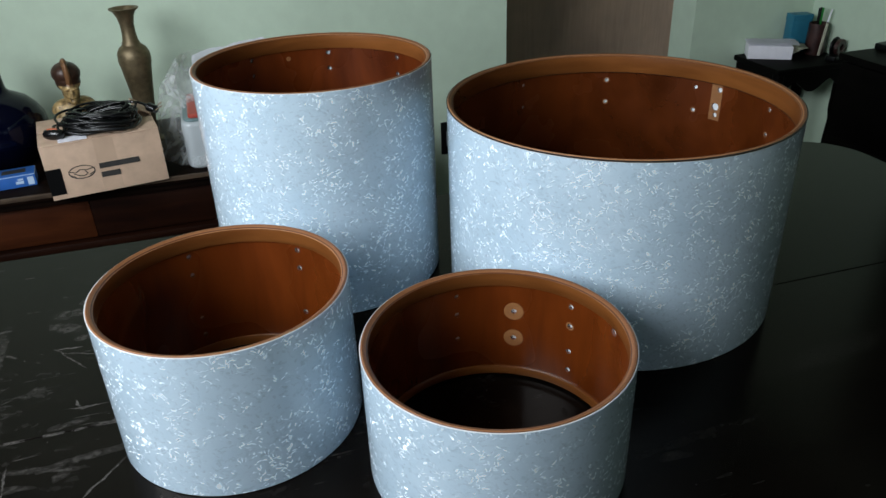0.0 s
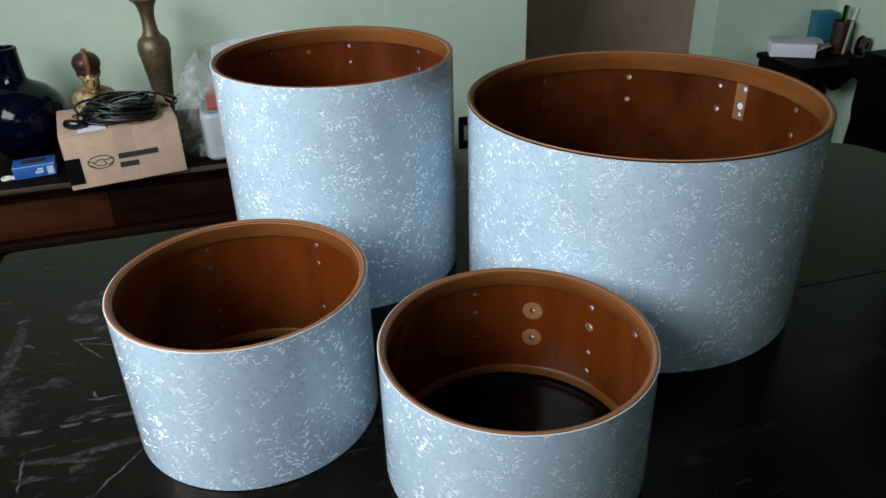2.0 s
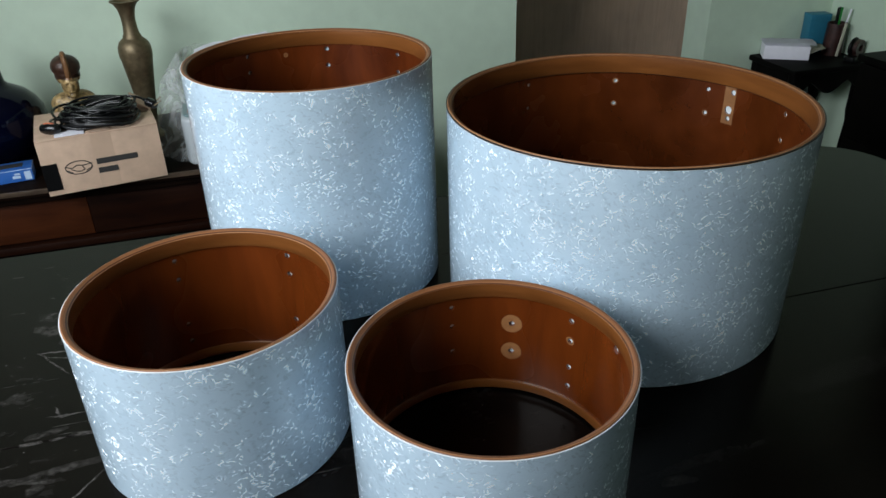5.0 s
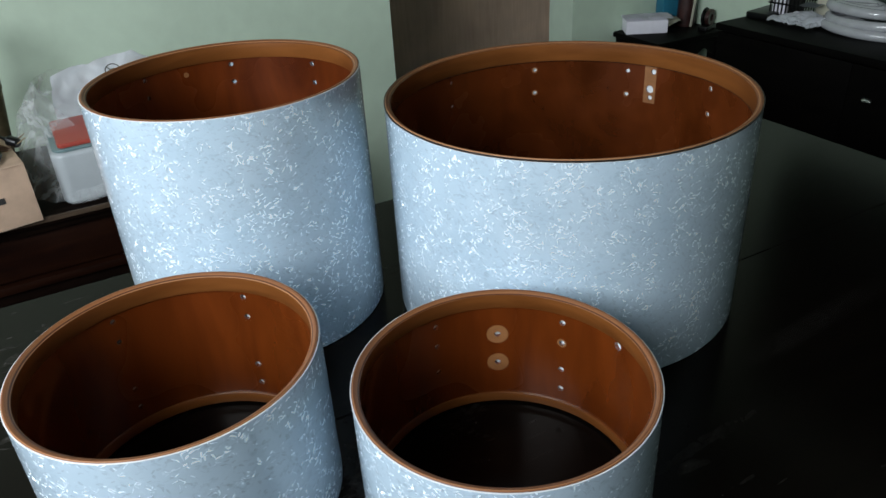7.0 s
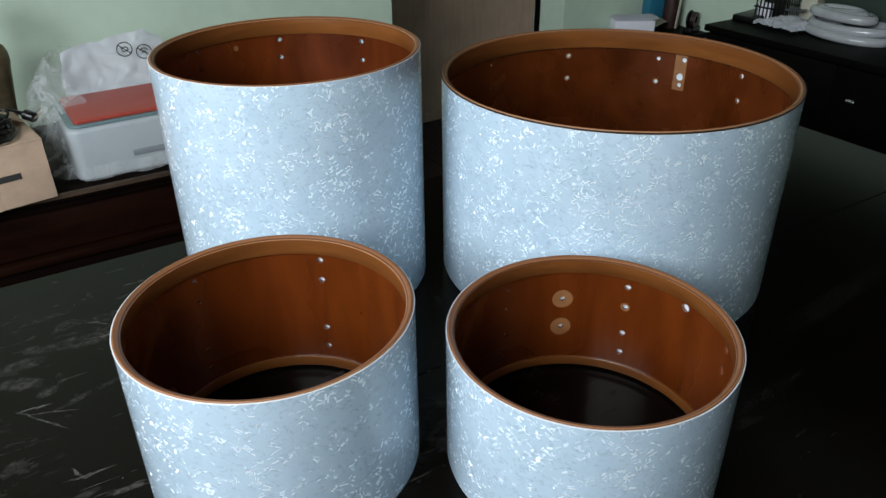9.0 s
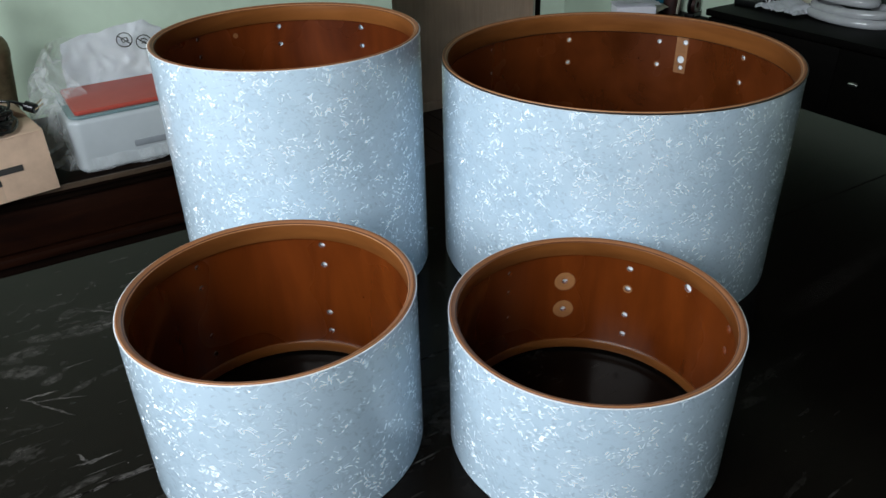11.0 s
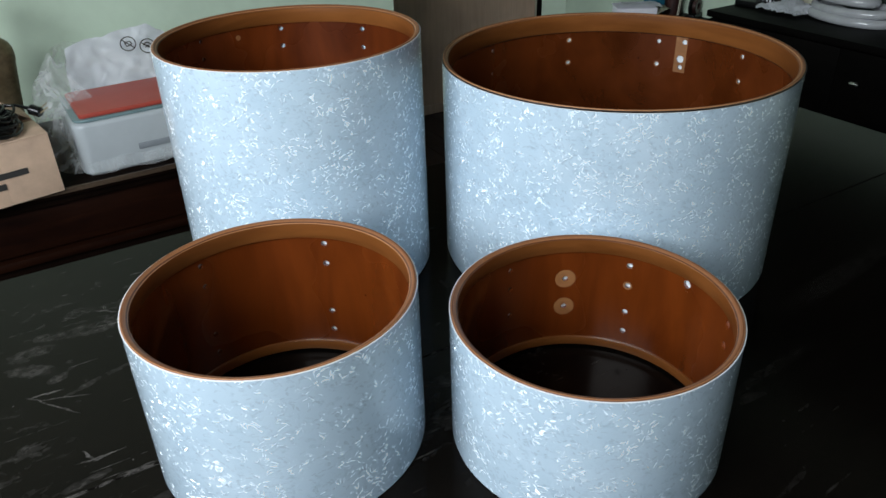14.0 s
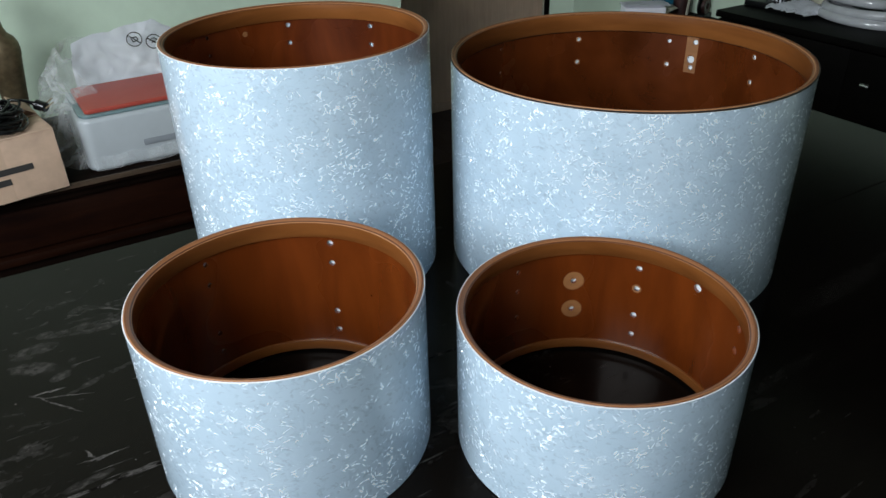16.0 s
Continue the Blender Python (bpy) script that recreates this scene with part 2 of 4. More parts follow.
    marks = op("MAXIMUM", marks, scratches(7.0, (0.15, 2.4, 1), 62, 0.008, 0.58))
    marks = op("MULTIPLY", op("MULTIPLY", marks, fine), 0.40)
    speck = n.new("ShaderNodeTexVoronoi")
    speck.inputs["Scale"].default_value = 32
    l.new(co.outputs["Object"], speck.inputs["Vector"])
    dots = op("MULTIPLY", ramp(n, l, speck.outputs["Distance"], ((0.02, (1, 1, 1)), (0.045, (0, 0, 0)))).outputs[0], 0.4)
    crumbs = ramp(n, l, tex(n, l, "noise", 30, 5, 0.7).outputs[0], ((0.46, (0, 0, 0)), (0.58, (1, 1, 1)))).outputs[0]
    seam = op("MULTIPLY", within(xyz.outputs[1], 0.004), op("MULTIPLY", crumbs, 0.6))
    smears = op("MULTIPLY", op("MULTIPLY", rubs(SMEARS), streaks), op("MULTIPLY", fine, 0.34))
    cuts = op("MULTIPLY", rubs(CUTS, 0.5), op("MULTIPLY", fine, 0.6))
    dust = op("MULTIPLY", op("MAXIMUM", op("MAXIMUM", rubbed, marks), op("MAXIMUM", dots, seam)), worn)
    dust = op("MAXIMUM", dust, op("MAXIMUM", smears, cuts))
    # pale haze in the colour stands in for the wall's sheen on the varnish
    dust = op("MAXIMUM", dust, op("MULTIPLY", worn, 0.010))
    l.new(mix(n, l, dust, base.outputs[0], (0.22, 0.198, 0.183)), b.inputs["Base Color"])
    l.new(ramp(n, l, dust, ((0, (0.20,) * 3), (0.6, (0.65,) * 3))).outputs[0], b.inputs["Roughness"])
    b.inputs["Specular IOR Level"].default_value = 0.115
    b.inputs["Specular Tint"].default_value = (1.0, 0.84, 0.72, 1)
    bump(n, l, grain.outputs[0], b, 0.06, 0.001)
    return m


def film(name, clear, tint, crease=1.0):
    """Thin crumpled plastic: mostly clear, with gloss and whitened creases."""
    m, n, l, b = mat(name)
    folds = tex(n, l, "noise", 9, 3, 0.55, (1, 1, 0.6), 0.9)
    fine = tex(n, l, "noise", 24, 4, 0.6, (1, 1, 0.6), 0.6)
    b.inputs["Base Color"].default_value = (*tint, 1)
    b.inputs["Roughness"].default_value = 0.16
    bump(n, l, mix(n, l, 0.4, folds.outputs[0], fine.outputs[0]), b, 0.9, 0.012)
    lines = [ramp(n, l, t.outputs[0], ((0.42, (0, 0, 0)), (0.495, (k, k, k)), (0.505, (k, k, k)), (0.58, (0, 0, 0)))).outputs[0] for t, k in ((folds, 0.30 * crease), (fine, 0.12 * crease))]
    see = n.new("ShaderNodeBsdfTransparent")
    both = n.new("ShaderNodeMixShader")
    l.new(mix(n, l, 1.0, (clear,) * 3, mix(n, l, 1.0, lines[0], lines[1], "ADD"), "SUBTRACT"), both.inputs[0])
    l.new(b.outputs[0], both.inputs[1])
    l.new(see.outputs[0], both.inputs[2])
    l.new(both.outputs[0], n["Material Output"].inputs["Surface"])
    return m


def two_tone(name, below, above, height, stripe):
    """Gilt plaster with brown rubbed into its hollows, and a brown glaze above a height."""
    m, n, l, b = mat(name)
    blotch = tex(n, l, "noise", 70, 5, 0.65)
    gilt = ramp(n, l, blotch.outputs[0], ((0.36, tuple(0.22 * c for c in below)), (0.55, below), (0.72, tuple(1.5 * c for c in below))))
    co = n.new("ShaderNodeTexCoord")
    xyz = n.new("ShaderNodeSeparateXYZ")
    l.new(co.outputs["Object"], xyz.inputs[0])
    upper = n.new("ShaderNodeMapRange")
    l.new(xyz.outputs[2], upper.inputs[0])
    upper.inputs[1].default_value, upper.inputs[2].default_value = height, height + 0.003
    # a paler band runs up the front of the turban
    band = n.new("ShaderNodeMath")
    band.operation = "COMPARE"
    l.new(xyz.outputs[0], band.inputs[0])
    band.inputs[1].default_value, band.inputs[2].default_value = 0.0, 0.0085
    front = n.new("ShaderNodeMath")
    front.operation = "LESS_THAN"
    l.new(xyz.outputs[1], front.inputs[0])
    front.inputs[1].default_value = -0.012
    both = n.new("ShaderNodeMath")
    both.operation = "MULTIPLY"
    l.new(band.outputs[0], both.inputs[0])
    l.new(front.outputs[0], both.inputs[1])
    glaze = ramp(n, l, blotch.outputs[0], ((0.35, tuple(0.6 * c for c in above)), (0.65, tuple(1.5 * c for c in above))))
    turban = mix(n, l, both.outputs[0], glaze.outputs[0], stripe)
    l.new(mix(n, l, upper.outputs[0], gilt.outputs[0], turban), b.inputs["Base Color"])
    b.inputs["Roughness"].default_value = 0.42
    b.inputs["Metallic"].default_value = 0.15
    bump(n, l, blotch.outputs[0], b, 0.25)
    return m


def plies(name, dark, middle, pale):
    """Sanded edge of plywood: thin rings of lighter and darker plies."""
    m, n, l, b = mat(name)
    co = n.new("ShaderNodeTexCoord")
    xyz = n.new("ShaderNodeSeparateXYZ")
    l.new(co.outputs["Object"], xyz.inputs[0])
    plane = n.new("ShaderNodeCombineXYZ")
    l.new(xyz.outputs[0], plane.inputs[0])
    l.new(xyz.outputs[1], plane.inputs[1])
    length = n.new("ShaderNodeVectorMath")
    length.operation = "LENGTH"
    l.new(plane.outputs[0], length.inputs[0])
    wander = tex(n, l, "noise", 9, 2)
    k = n.new("ShaderNodeMath")
    k.operation = "MULTIPLY_ADD"
    l.new(wander.outputs[0], k.inputs[0])
    k.inputs[1].default_value = 0.0016
    l.new(length.outputs["Value"], k.inputs[2])
    rings = n.new("ShaderNodeTexNoise")
    rings.noise_dimensions = "1D"
    rings.inputs["Scale"].default_value, rings.inputs["Detail"].default_value = 620, 2.0
    l.new(k.outputs[0], rings.inputs["W"])
    l.new(ramp(n, l, rings.outputs[0], ((0.34, dark), (0.5, middle), (0.66, pale))).outputs[0], b.inputs["Base Color"])
    b.inputs["Roughness"].default_value = 0.45
    b.inputs["Specular IOR Level"].default_value = 0.3
    bump(n, l, rings.outputs[0], b, 0.15, 0.0005)
    return m


PEARL = pearl("pearl_wrap")
SHELL_WOOD = wood("stained_shell", (0.08236, 0.01532, 0.00207), (0.1677, 0.03509, 0.004904), 0.26, (2.5, 2.5, 0.6), 6, 0.7, 0.10)
SHELL_BROWN = wood("brown_stained_shell", (0.06311, 0.01306, 0.002199), (0.1214, 0.02733, 0.005132), 0.24, (2, 2, 1.0), 5, 0.9, 0.12, 0.5, (7.0, 0.62, 1.3))
SHELL_RED = wood("red_stained_shell", (0.06467, 0.01132, 0.00194), (0.1617, 0.03363, 0.00582), 0.26, (2.2, 2.2, 0.7), 6, 0.8, 0.10)
RING_WOOD = wood("reinforcement_wood", (0.1376, 0.04266, 0.008944), (0.2442, 0.08462, 0.02064), 0.32, (0.6, 0.6, 5), 8, 0.3, 0.05)
EDGE_WOOD = plies("bearing_edge_wood", (0.06, 0.019, 0.007), (0.20, 0.072, 0.025), (0.38, 0.19, 0.09))
WRAP_BACK = plain("white_wrap_back", (0.66, 0.69, 0.72), 0.35, 0, 0.05)
BLACK_LINE = plain("dark_shade_and_rim_line", (0.02, 0.014, 0.012), 0.5)
PALE_EDGE = wood("pale_furniture_edge", (0.03, 0.018, 0.011), (0.11, 0.075, 0.05), 0.5, (1, 6, 6), 9, 0.0, 0.08, 0.3)
WEAR_WOOD = wood("worn_pale_wood", (0.21, 0.085, 0.03), (0.36, 0.16, 0.06), 0.45, (1, 1, 5), 8)
TABLE = worn_table("worn_black_table")
DARK_WOOD = wood("dark_furniture_wood", (0.003, 0.0016, 0.0012), (0.009, 0.0042, 0.0026), 0.55, (1, 6, 6), 5, 0.0, 0.08, 0.04)
BLACK_WOOD = wood("black_furniture_wood", (0.0012, 0.001, 0.001), (0.0035, 0.0028, 0.0025), 0.5, (6, 1, 6), 5, 0.0, 0.08, 0.06)
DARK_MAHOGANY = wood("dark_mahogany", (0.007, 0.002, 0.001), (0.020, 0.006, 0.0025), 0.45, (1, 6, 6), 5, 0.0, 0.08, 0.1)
PALE_BLUE = plain("pale_blue_print", (0.45, 0.58, 0.75), 0.5)
SMOKE_DARK = plain("dark_green_case", (0.03, 0.045, 0.035), 0.4)
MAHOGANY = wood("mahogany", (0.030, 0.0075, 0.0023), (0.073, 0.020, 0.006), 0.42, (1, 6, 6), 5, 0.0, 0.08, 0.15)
GREEN_PAINT = plain("mint_wall_paint", (0.57, 0.69, 0.55), 0.75, 0, 0.05, 18, 0.12)
# the unseen ceiling is kept dark to hold down bounced fill
CEILING_PAINT = plain("bounce_cutting_ceiling", (0.13, 0.12, 0.10), 0.8, 0, 0.05, 20, 0.08)
WHITE_PAINT = plain("white_paint", (0.78, 0.78, 0.75), 0.7, 0, 0.04, 20, 0.08)
BROWN_DOOR = wood("brown_laminate", (0.58, 0.395, 0.27), (0.69, 0.49, 0.35), 0.5, (8, 8, 0.6), 6)
FLOOR_WOOD = wood("floor_wood", (0.014, 0.006, 0.004), (0.032, 0.013, 0.008), 0.45, (8, 0.6, 1), 5, 0.05)
BRASS = plain("aged_brass", (0.17, 0.13, 0.075), 0.48, 0.7, 0.35, 60, 0.15)
CARDBOARD = plain("cardboard", (0.56, 0.39, 0.28), 0.85, 0, 0.16, 26, 0.2)
BLACK_PLASTIC = plain("black_plastic", (0.003, 0.003, 0.0033), 0.38, 0, 0.2)
CABLE = plain("black_rubber", (0.004, 0.004, 0.0045), 0.27, 0, 0.2)
GREY_PLASTIC = plain("grey_plastic", (0.42, 0.455, 0.475), 0.4, 0, 0.04, 30, 0.03)
RED_PLASTIC = plain("red_plastic", (0.38, 0.058, 0.040), 0.45, 0, 0.06, 30, 0.05)
WHITE_PAPER = plain("white_paper", (0.88, 0.86, 0.93), 0.8, 0, 0.04, 60, 0.1)
BLUE_CARD = plain("blue_card", (0.02, 0.115, 0.42), 0.5, 0, 0.1)
TEAL_CARD = plain("teal_card", (0.02, 0.16, 0.25), 0.5, 0, 0.1)

BLUE_GLASS = plain("cobalt_glass", (0.0012, 0.0018, 0.0085), 0.10, 0, 0.1, 10, 0, 0.0, 0.02)
BLUE_GLASS.node_tree.nodes["Principled BSDF"].inputs["Specular IOR Level"].default_value = 0.22
BLACK_PLASTIC.node_tree.nodes["Principled BSDF"].inputs["Specular IOR Level"].default_value = 0.3
GILT = two_tone("gilt_and_brown_glaze", (0.40, 0.27, 0.115), (0.045, 0.020, 0.012), 0.232, (0.20, 0.095, 0.04))
CLEAR_BAG = film("clear_film", 0.93, (0.85, 0.88, 0.89), 0.5)
BAG = film("clear_bag", 0.90, (0.85, 0.88, 0.89), 0.75)
WHITE_BAG = plain("white_bag", (0.80, 0.82, 0.86), 0.35, 0, 0.05, 14, 0.15)
HOSE = plain("milky_hose", (0.46, 0.47, 0.49), 0.16, 0, 0.12, 25, 0.1, 0.6)
INK = plain("black_ink", (0.03, 0.028, 0.026), 0.6, 0, 0.1)
TAPE = plain("parcel_tape", (0.53, 0.37, 0.265), 0.38, 0, 0.06, 30, 0.05)
STEEL = plain("bright_metal", (0.6, 0.6, 0.6), 0.25, 1.0, 0.1)
ORANGE = plain("orange_plastic", (0.55, 0.13, 0.05), 0.45)
GREEN = plain("green_plastic", (0.02, 0.36, 0.05), 0.4)
YELLOW = plain("yellow_plastic", (0.45, 0.38, 0.04), 0.4)
RUST = plain("mottled_red_brown", (0.035, 0.013, 0.011), 0.45, 0, 0.9, 220, 0.3)
# for unseen walls, dark so that they bounce little light
DULL_PAINT = plain("bounce_cutting_grey", (0.13, 0.125, 0.11), 0.8, 0, 0.08, 18, 0.1)
REFLECTED_TEAL = plain("painted_reflection_teal", (0.16, 0.24, 0.25), 0.35)
PURPLE = plain("dull_purple_card", (0.10, 0.085, 0.15), 0.5)
SMOKE = plain("smoke_grey", (0.22, 0.24, 0.26), 0.35)
CREAM = plain("cream_card", (0.55, 0.53, 0.42), 0.6)


# ---- building blocks ----
def thing(name, label, category, at=(0, 0, 0), turn=0.0, group="", kind=""):
    ob = new(name)
    ob.matrix_world = pose(*at, 0, 0, turn)
    return tagged(ob, label, category, group, kind)


def finish(bm, name, smooth=28):
    me = bpy.data.meshes.new(name)
    bmesh.ops.recalc_face_normals(bm, faces=bm.faces)
    bm.to_mesh(me)
    bm.free()
    if smooth:
        for p in me.polygons:
            p.use_smooth = True
        me.set_sharp_from_angle(angle=radians(smooth))
    return me


def part(name, bm, material, parent=None, label="", m=None, smooth=28):
    me = finish(bm, name, smooth)
    me.materials.append(material)
    ob = new(name, me)
    if parent is not None:
        ob.parent = parent
    if m is not None:
        ob.matrix_basis = m
    return tagged(ob, label) if label else ob


def structure(name, bm, material, label="", m=None, smooth=0):
    return tagged(part(name, bm, material, None, label, m, smooth), kind="structure")


def box(x0, x1, y0, y1, z0, z1, bevel=0.0, segments=2, bm=None):
    own = bmesh.new()
    bmesh.ops.create_cube(own, size=1)
    for v in own.verts:
        v.co = ((x0 + x1) / 2 + v.co.x * (x1 - x0), (y0 + y1) / 2 + v.co.y * (y1 - y0), (z0 + z1) / 2 + v.co.z * (z1 - z0))
    if bevel:
        bmesh.ops.bevel(own, geom=list(own.edges), offset=bevel, segments=segments, affect="EDGES", profile=0.6)
    if bm is None:
        return own
    tmp = bpy.data.meshes.new("tmp")
    own.to_mesh(tmp)
    own.free()
    bm.from_mesh(tmp)
    bpy.data.meshes.remove(tmp)
    return bm


def lathe(profile, segments=64, closed=False):
    """A turned form. profile: (radius, height) from bottom to top; closed joins the last point to the first."""
    bm = bmesh.new()
    rows = []
    for r, z in profile:
        rows.append([bm.verts.new((r * math.cos(2 * math.pi * k / segments), r * math.sin(2 * math.pi * k / segments), z)) for k in range(segments)] if r > 1e-6 else [bm.verts.new((0, 0, z))])
    pairs = list(zip(rows, rows[1:])) + ([(rows[-1], rows[0])] if closed else [])
    for a, b in pairs:
        for k in range(segments):
            j = (k + 1) % segments
            q = [a[k % len(a)], a[j % len(a)], b[j % len(b)], b[k % len(b)]]
            q = [v for i, v in enumerate(q) if v not in q[:i]]
            if len(q) > 2:
                bm.faces.new(q)
    return bm


def slab(outline, z0, z1, bevel=0.0, segments=3):
    """A flat board cut to an outline of (x, y)."""
    bm = bmesh.new()
    base = [bm.verts.new((x, y, z0)) for x, y in outline]
    face = bm.faces.new(base)
    made = bmesh.ops.extrude_face_region(bm, geom=[face])
    for v in made["geom"]:
        if isinstance(v, bmesh.types.BMVert):
            v.co.z = z1
    if bevel:
        edges = [e for e in bm.edges if abs(e.verts[0].co.z - e.verts[1].co.z) < 1e-6]
        bmesh.ops.bevel(bm, geom=edges, offset=bevel, segments=segments, affect="EDGES", profile=0.5)
    return bm


def rounded(x0, x1, y0, y1, radii, steps=10):
    """Outline of a rectangle, its corners rounded by four radii from (x0, y0) anticlockwise."""
    out = []
    for (cx, cy, a0), r in zip(((x0, y0, 180), (x1, y0, 270), (x1, y1, 0), (x0, y1, 90)), radii):
        px, py = cx + (r if cx == x0 else -r), cy + (r if cy == y0 else -r)
        for k in range(steps + 1 if r > 0 else 1):
            a = radians(a0 + 90 * k / steps)
            out.append((px + r * math.cos(a), py + r * math.sin(a)))
    return out


def tube(points, radius, sides=8, closed=False):
    """A round cord through points."""
    bm = bmesh.new()
    pts = [Vector(p) for p in points]
    n = len(pts)
    rings = []
    up = Vector((0, 0, 1))
    for i, p in enumerate(pts):
        d = (pts[(i + 1) % n if closed else min(i + 1, n - 1)] - pts[(i - 1) % n if closed else max(i - 1, 0)]).normalized()
        if abs(d.dot(up)) > 0.95:
            up = Vector((1, 0, 0)) if abs(d.x) < 0.9 else Vector((0, 1, 0))
        a = d.cross(up).normalized()
        b = a.cross(d)
        up = b
        r = radius(i / max(1, n - 1)) if callable(radius) else radius
        rings.append([bm.verts.new(p + r * (a * math.cos(2 * math.pi * k / sides) + b * math.sin(2 * math.pi * k / sides))) for k in range(sides)])
    for i in range(n if closed else n - 1):
        a, b = rings[i], rings[(i + 1) % n]
        for k in range(sides):
            bm.faces.new((a[k], a[(k + 1) % sides], b[(k + 1) % sides], b[k]))
    if not closed:
        bm.faces.new(rings[0])
        bm.faces.new(rings[-1][::-1])
    return bm


# ---- the room ----
WALL_Y, WALL_X, REAR_Y, CEIL = 2.655, 2.42, -3.3, 2.7
DOOR_X0, DOOR_X1 = 1.034, 1.845
PASS_Y = 3.65
structure("ceiling", box(LEFT_X - 0.2, 3.3, REAR_Y - 0.2, 4.1, CEIL, CEIL + 0.1), CEILING_PAINT, "plain unseen ceiling, darkened to cut bounced light")
structure("wall_north", box(LEFT_X - 0.2, DOOR_X0, WALL_Y, WALL_Y + 0.16, 0, CEIL), GREEN_PAINT, "pale mint green painted wall")
structure("wall_north_east", box(DOOR_X1, WALL_X + 0.15, WALL_Y, WALL_Y + 0.16, 0, CEIL), GREEN_PAINT, "pale mint green painted wall")
structure("wall_over_opening", box(DOOR_X0, DOOR_X1, WALL_Y, WALL_Y + 0.16, 2.12, CEIL), GREEN_PAINT, "pale mint green wall over the opening")
structure("wall_east", box(WALL_X, WALL_X + 0.15, REAR_Y, WALL_Y, 0, CEIL), GREEN_PAINT, "pale mint green painted wall")
# passage behind the opening, closed by a brown panel
structure("wall_passage", box(0.3, 3.3, PASS_Y + 0.06, PASS_Y + 0.2, 0, CEIL), GREEN_PAINT, "green wall behind the brown panel")
structure("wall_passage_west", box(0.3, 0.45, WALL_Y + 0.16, PASS_Y + 0.06, 0, CEIL), GREEN_PAINT, "green passage wall")
panel = thing("door_panel", "tall plain brown laminate door panel in the passage", "door", (0, 0, 0))
part("leaf", box(0.5, 2.455, PASS_Y, PASS_Y + 0.04, 0.012, 2.3, 0.002), BROWN_DOOR, panel)
part("edge_strip", box(2.458, 2.467, PASS_Y - 0.003, PASS_Y + 0.04, 0.012, 2.3, 0.001), CREAM, panel, "pale edging strip")
# a black strip stands in for the shaded gap at the panel's right
part("gap_shade_strip", box(2.469, 2.52, PASS_Y - 0.02, PASS_Y + 0.05, 0, 2.34, 0.002), BLACK_WOOD, panel, "dark strip in place of the shade in the gap beside the panel")
part("kick_rail", box(0.5, 2.45, PASS_Y - 0.012, PASS_Y, 0.0, 0.05, 0.002), BROWN_DOOR, panel)


def pierced_wall(name, along, at, thick, lo, hi, holes, label, paint):
    """A wall with window openings (start, end, sill, head) along one axis."""
    bm = bmesh.new()

    def put(a, b, z0, z1):
        if along == "y":
            box(at, at + thick, a, b, z0, z1, bm=bm)
        else:
            box(a, b, at, at + thick, z0, z1, bm=bm)
    edge = lo
    for a, b, z0, z1 in holes:
        put(edge, a, 0, CEIL)
        put(a, b, 0, z0)
        put(a, b, z1, CEIL)
        edge = b
    put(edge, hi, 0, CEIL)
    return structure(name, bm, paint, label)


# unseen opening, added so that sky light brightens the brown panel
pierced_wall("wall_passage_east", "y", 3.15, 0.15, WALL_Y, PASS_Y + 0.06, [(2.84, 3.62, 0.4, 2.3)], "green passage wall with an unseen opening added to light the brown panel", GREEN_PAINT)
pierced_wall("wall_west", "y", LEFT_X - 0.15, 0.15, REAR_Y - 0.15, WALL_Y, [(WIN_W[0], WIN_W[1], SILL, SILL + 1.3)], "unseen wall with a window, darkened to cut bounced light", DULL_PAINT)
pierced_wall("wall_south", "x", REAR_Y - 0.15, 0.15, LEFT_X, WALL_X + 0.15, [(WIN_S[0], WIN_S[1], SILL, SILL + 1.3)], "unseen wall with the added rear window, darkened to cut bounced light", DULL_PAINT)


def window_frame(name, m, width, label):
    """A two-light window frame, in a plane across its own x axis."""
    w = thing(name, label, "window", kind="structure")
    w.matrix_world = m
    for x0, x1, z0, z1 in ((0, width, 0, 0.05), (0, width, 1.25, 1.3), (0, 0.05, 0.05, 1.25), (width - 0.05, width, 0.05, 1.25), (width / 2 - 0.025, width / 2 + 0.025, 0.05, 1.25)):
        part("frame_bar", box(x0, x1, -0.02, 0.02, z0, z1, 0.004), WHITE_PAINT, w)
    return w


window_frame("window_1", pose(LEFT_X - 0.05, WIN_W[0], SILL, 0, 0, 90), WIN_W[1] - WIN_W[0], "white framed window in the left wall")
# frame of the unseen rear opening that was added for the fill
window_frame("added_rear_window", pose(WIN_S[0], REAR_Y - 0.05, SILL), WIN_S[1] - WIN_S[0], "unseen white framed window added behind the table for fill")

# outlet low on the green wall
outlet = thing("wall_outlet", "dark brown outlet plate on the green wall", "outlet", (0.803, WALL_Y, 0.46))
part("plate", box(-0.04, 0.04, -0.009, 0, -0.065, 0.065, 0.003), BLACK_PLASTIC, outlet)
part("socket", box(-0.02, 0.02, -0.012, -0.009, -0.03, 0.03, 0.001), SMOKE, outlet)


# ---- the table ----
table = thing("dining_table", "black varnished wooden table with pale scratches and dust", "table", (0.488, 0.926, 0))
back = rounded(-1.015, 1.015, 0.0006, 0.590, (0, 0, 0.15, 0.02))
front = [(x, -y) for x, y in rounded(-1.015, 1.015, 0.0006, 0.590, (0, 0, 0.15, 0.02))][::-1]
part("table_leaf", slab(back, TOP - 0.032, TOP, 0.0012, 2), TABLE, table, "scuffed black leaf", smooth=12)
part("table_leaf", slab(front, TOP - 0.032, TOP, 0.0012, 2), TABLE, table, "scuffed black leaf", smooth=12)
for y in (-0.47, 0.45):
    part("apron", box(-0.85, 0.85, y, y + 0.02, TOP - 0.12, TOP - 0.034, 0.002), BLACK_WOOD, table)
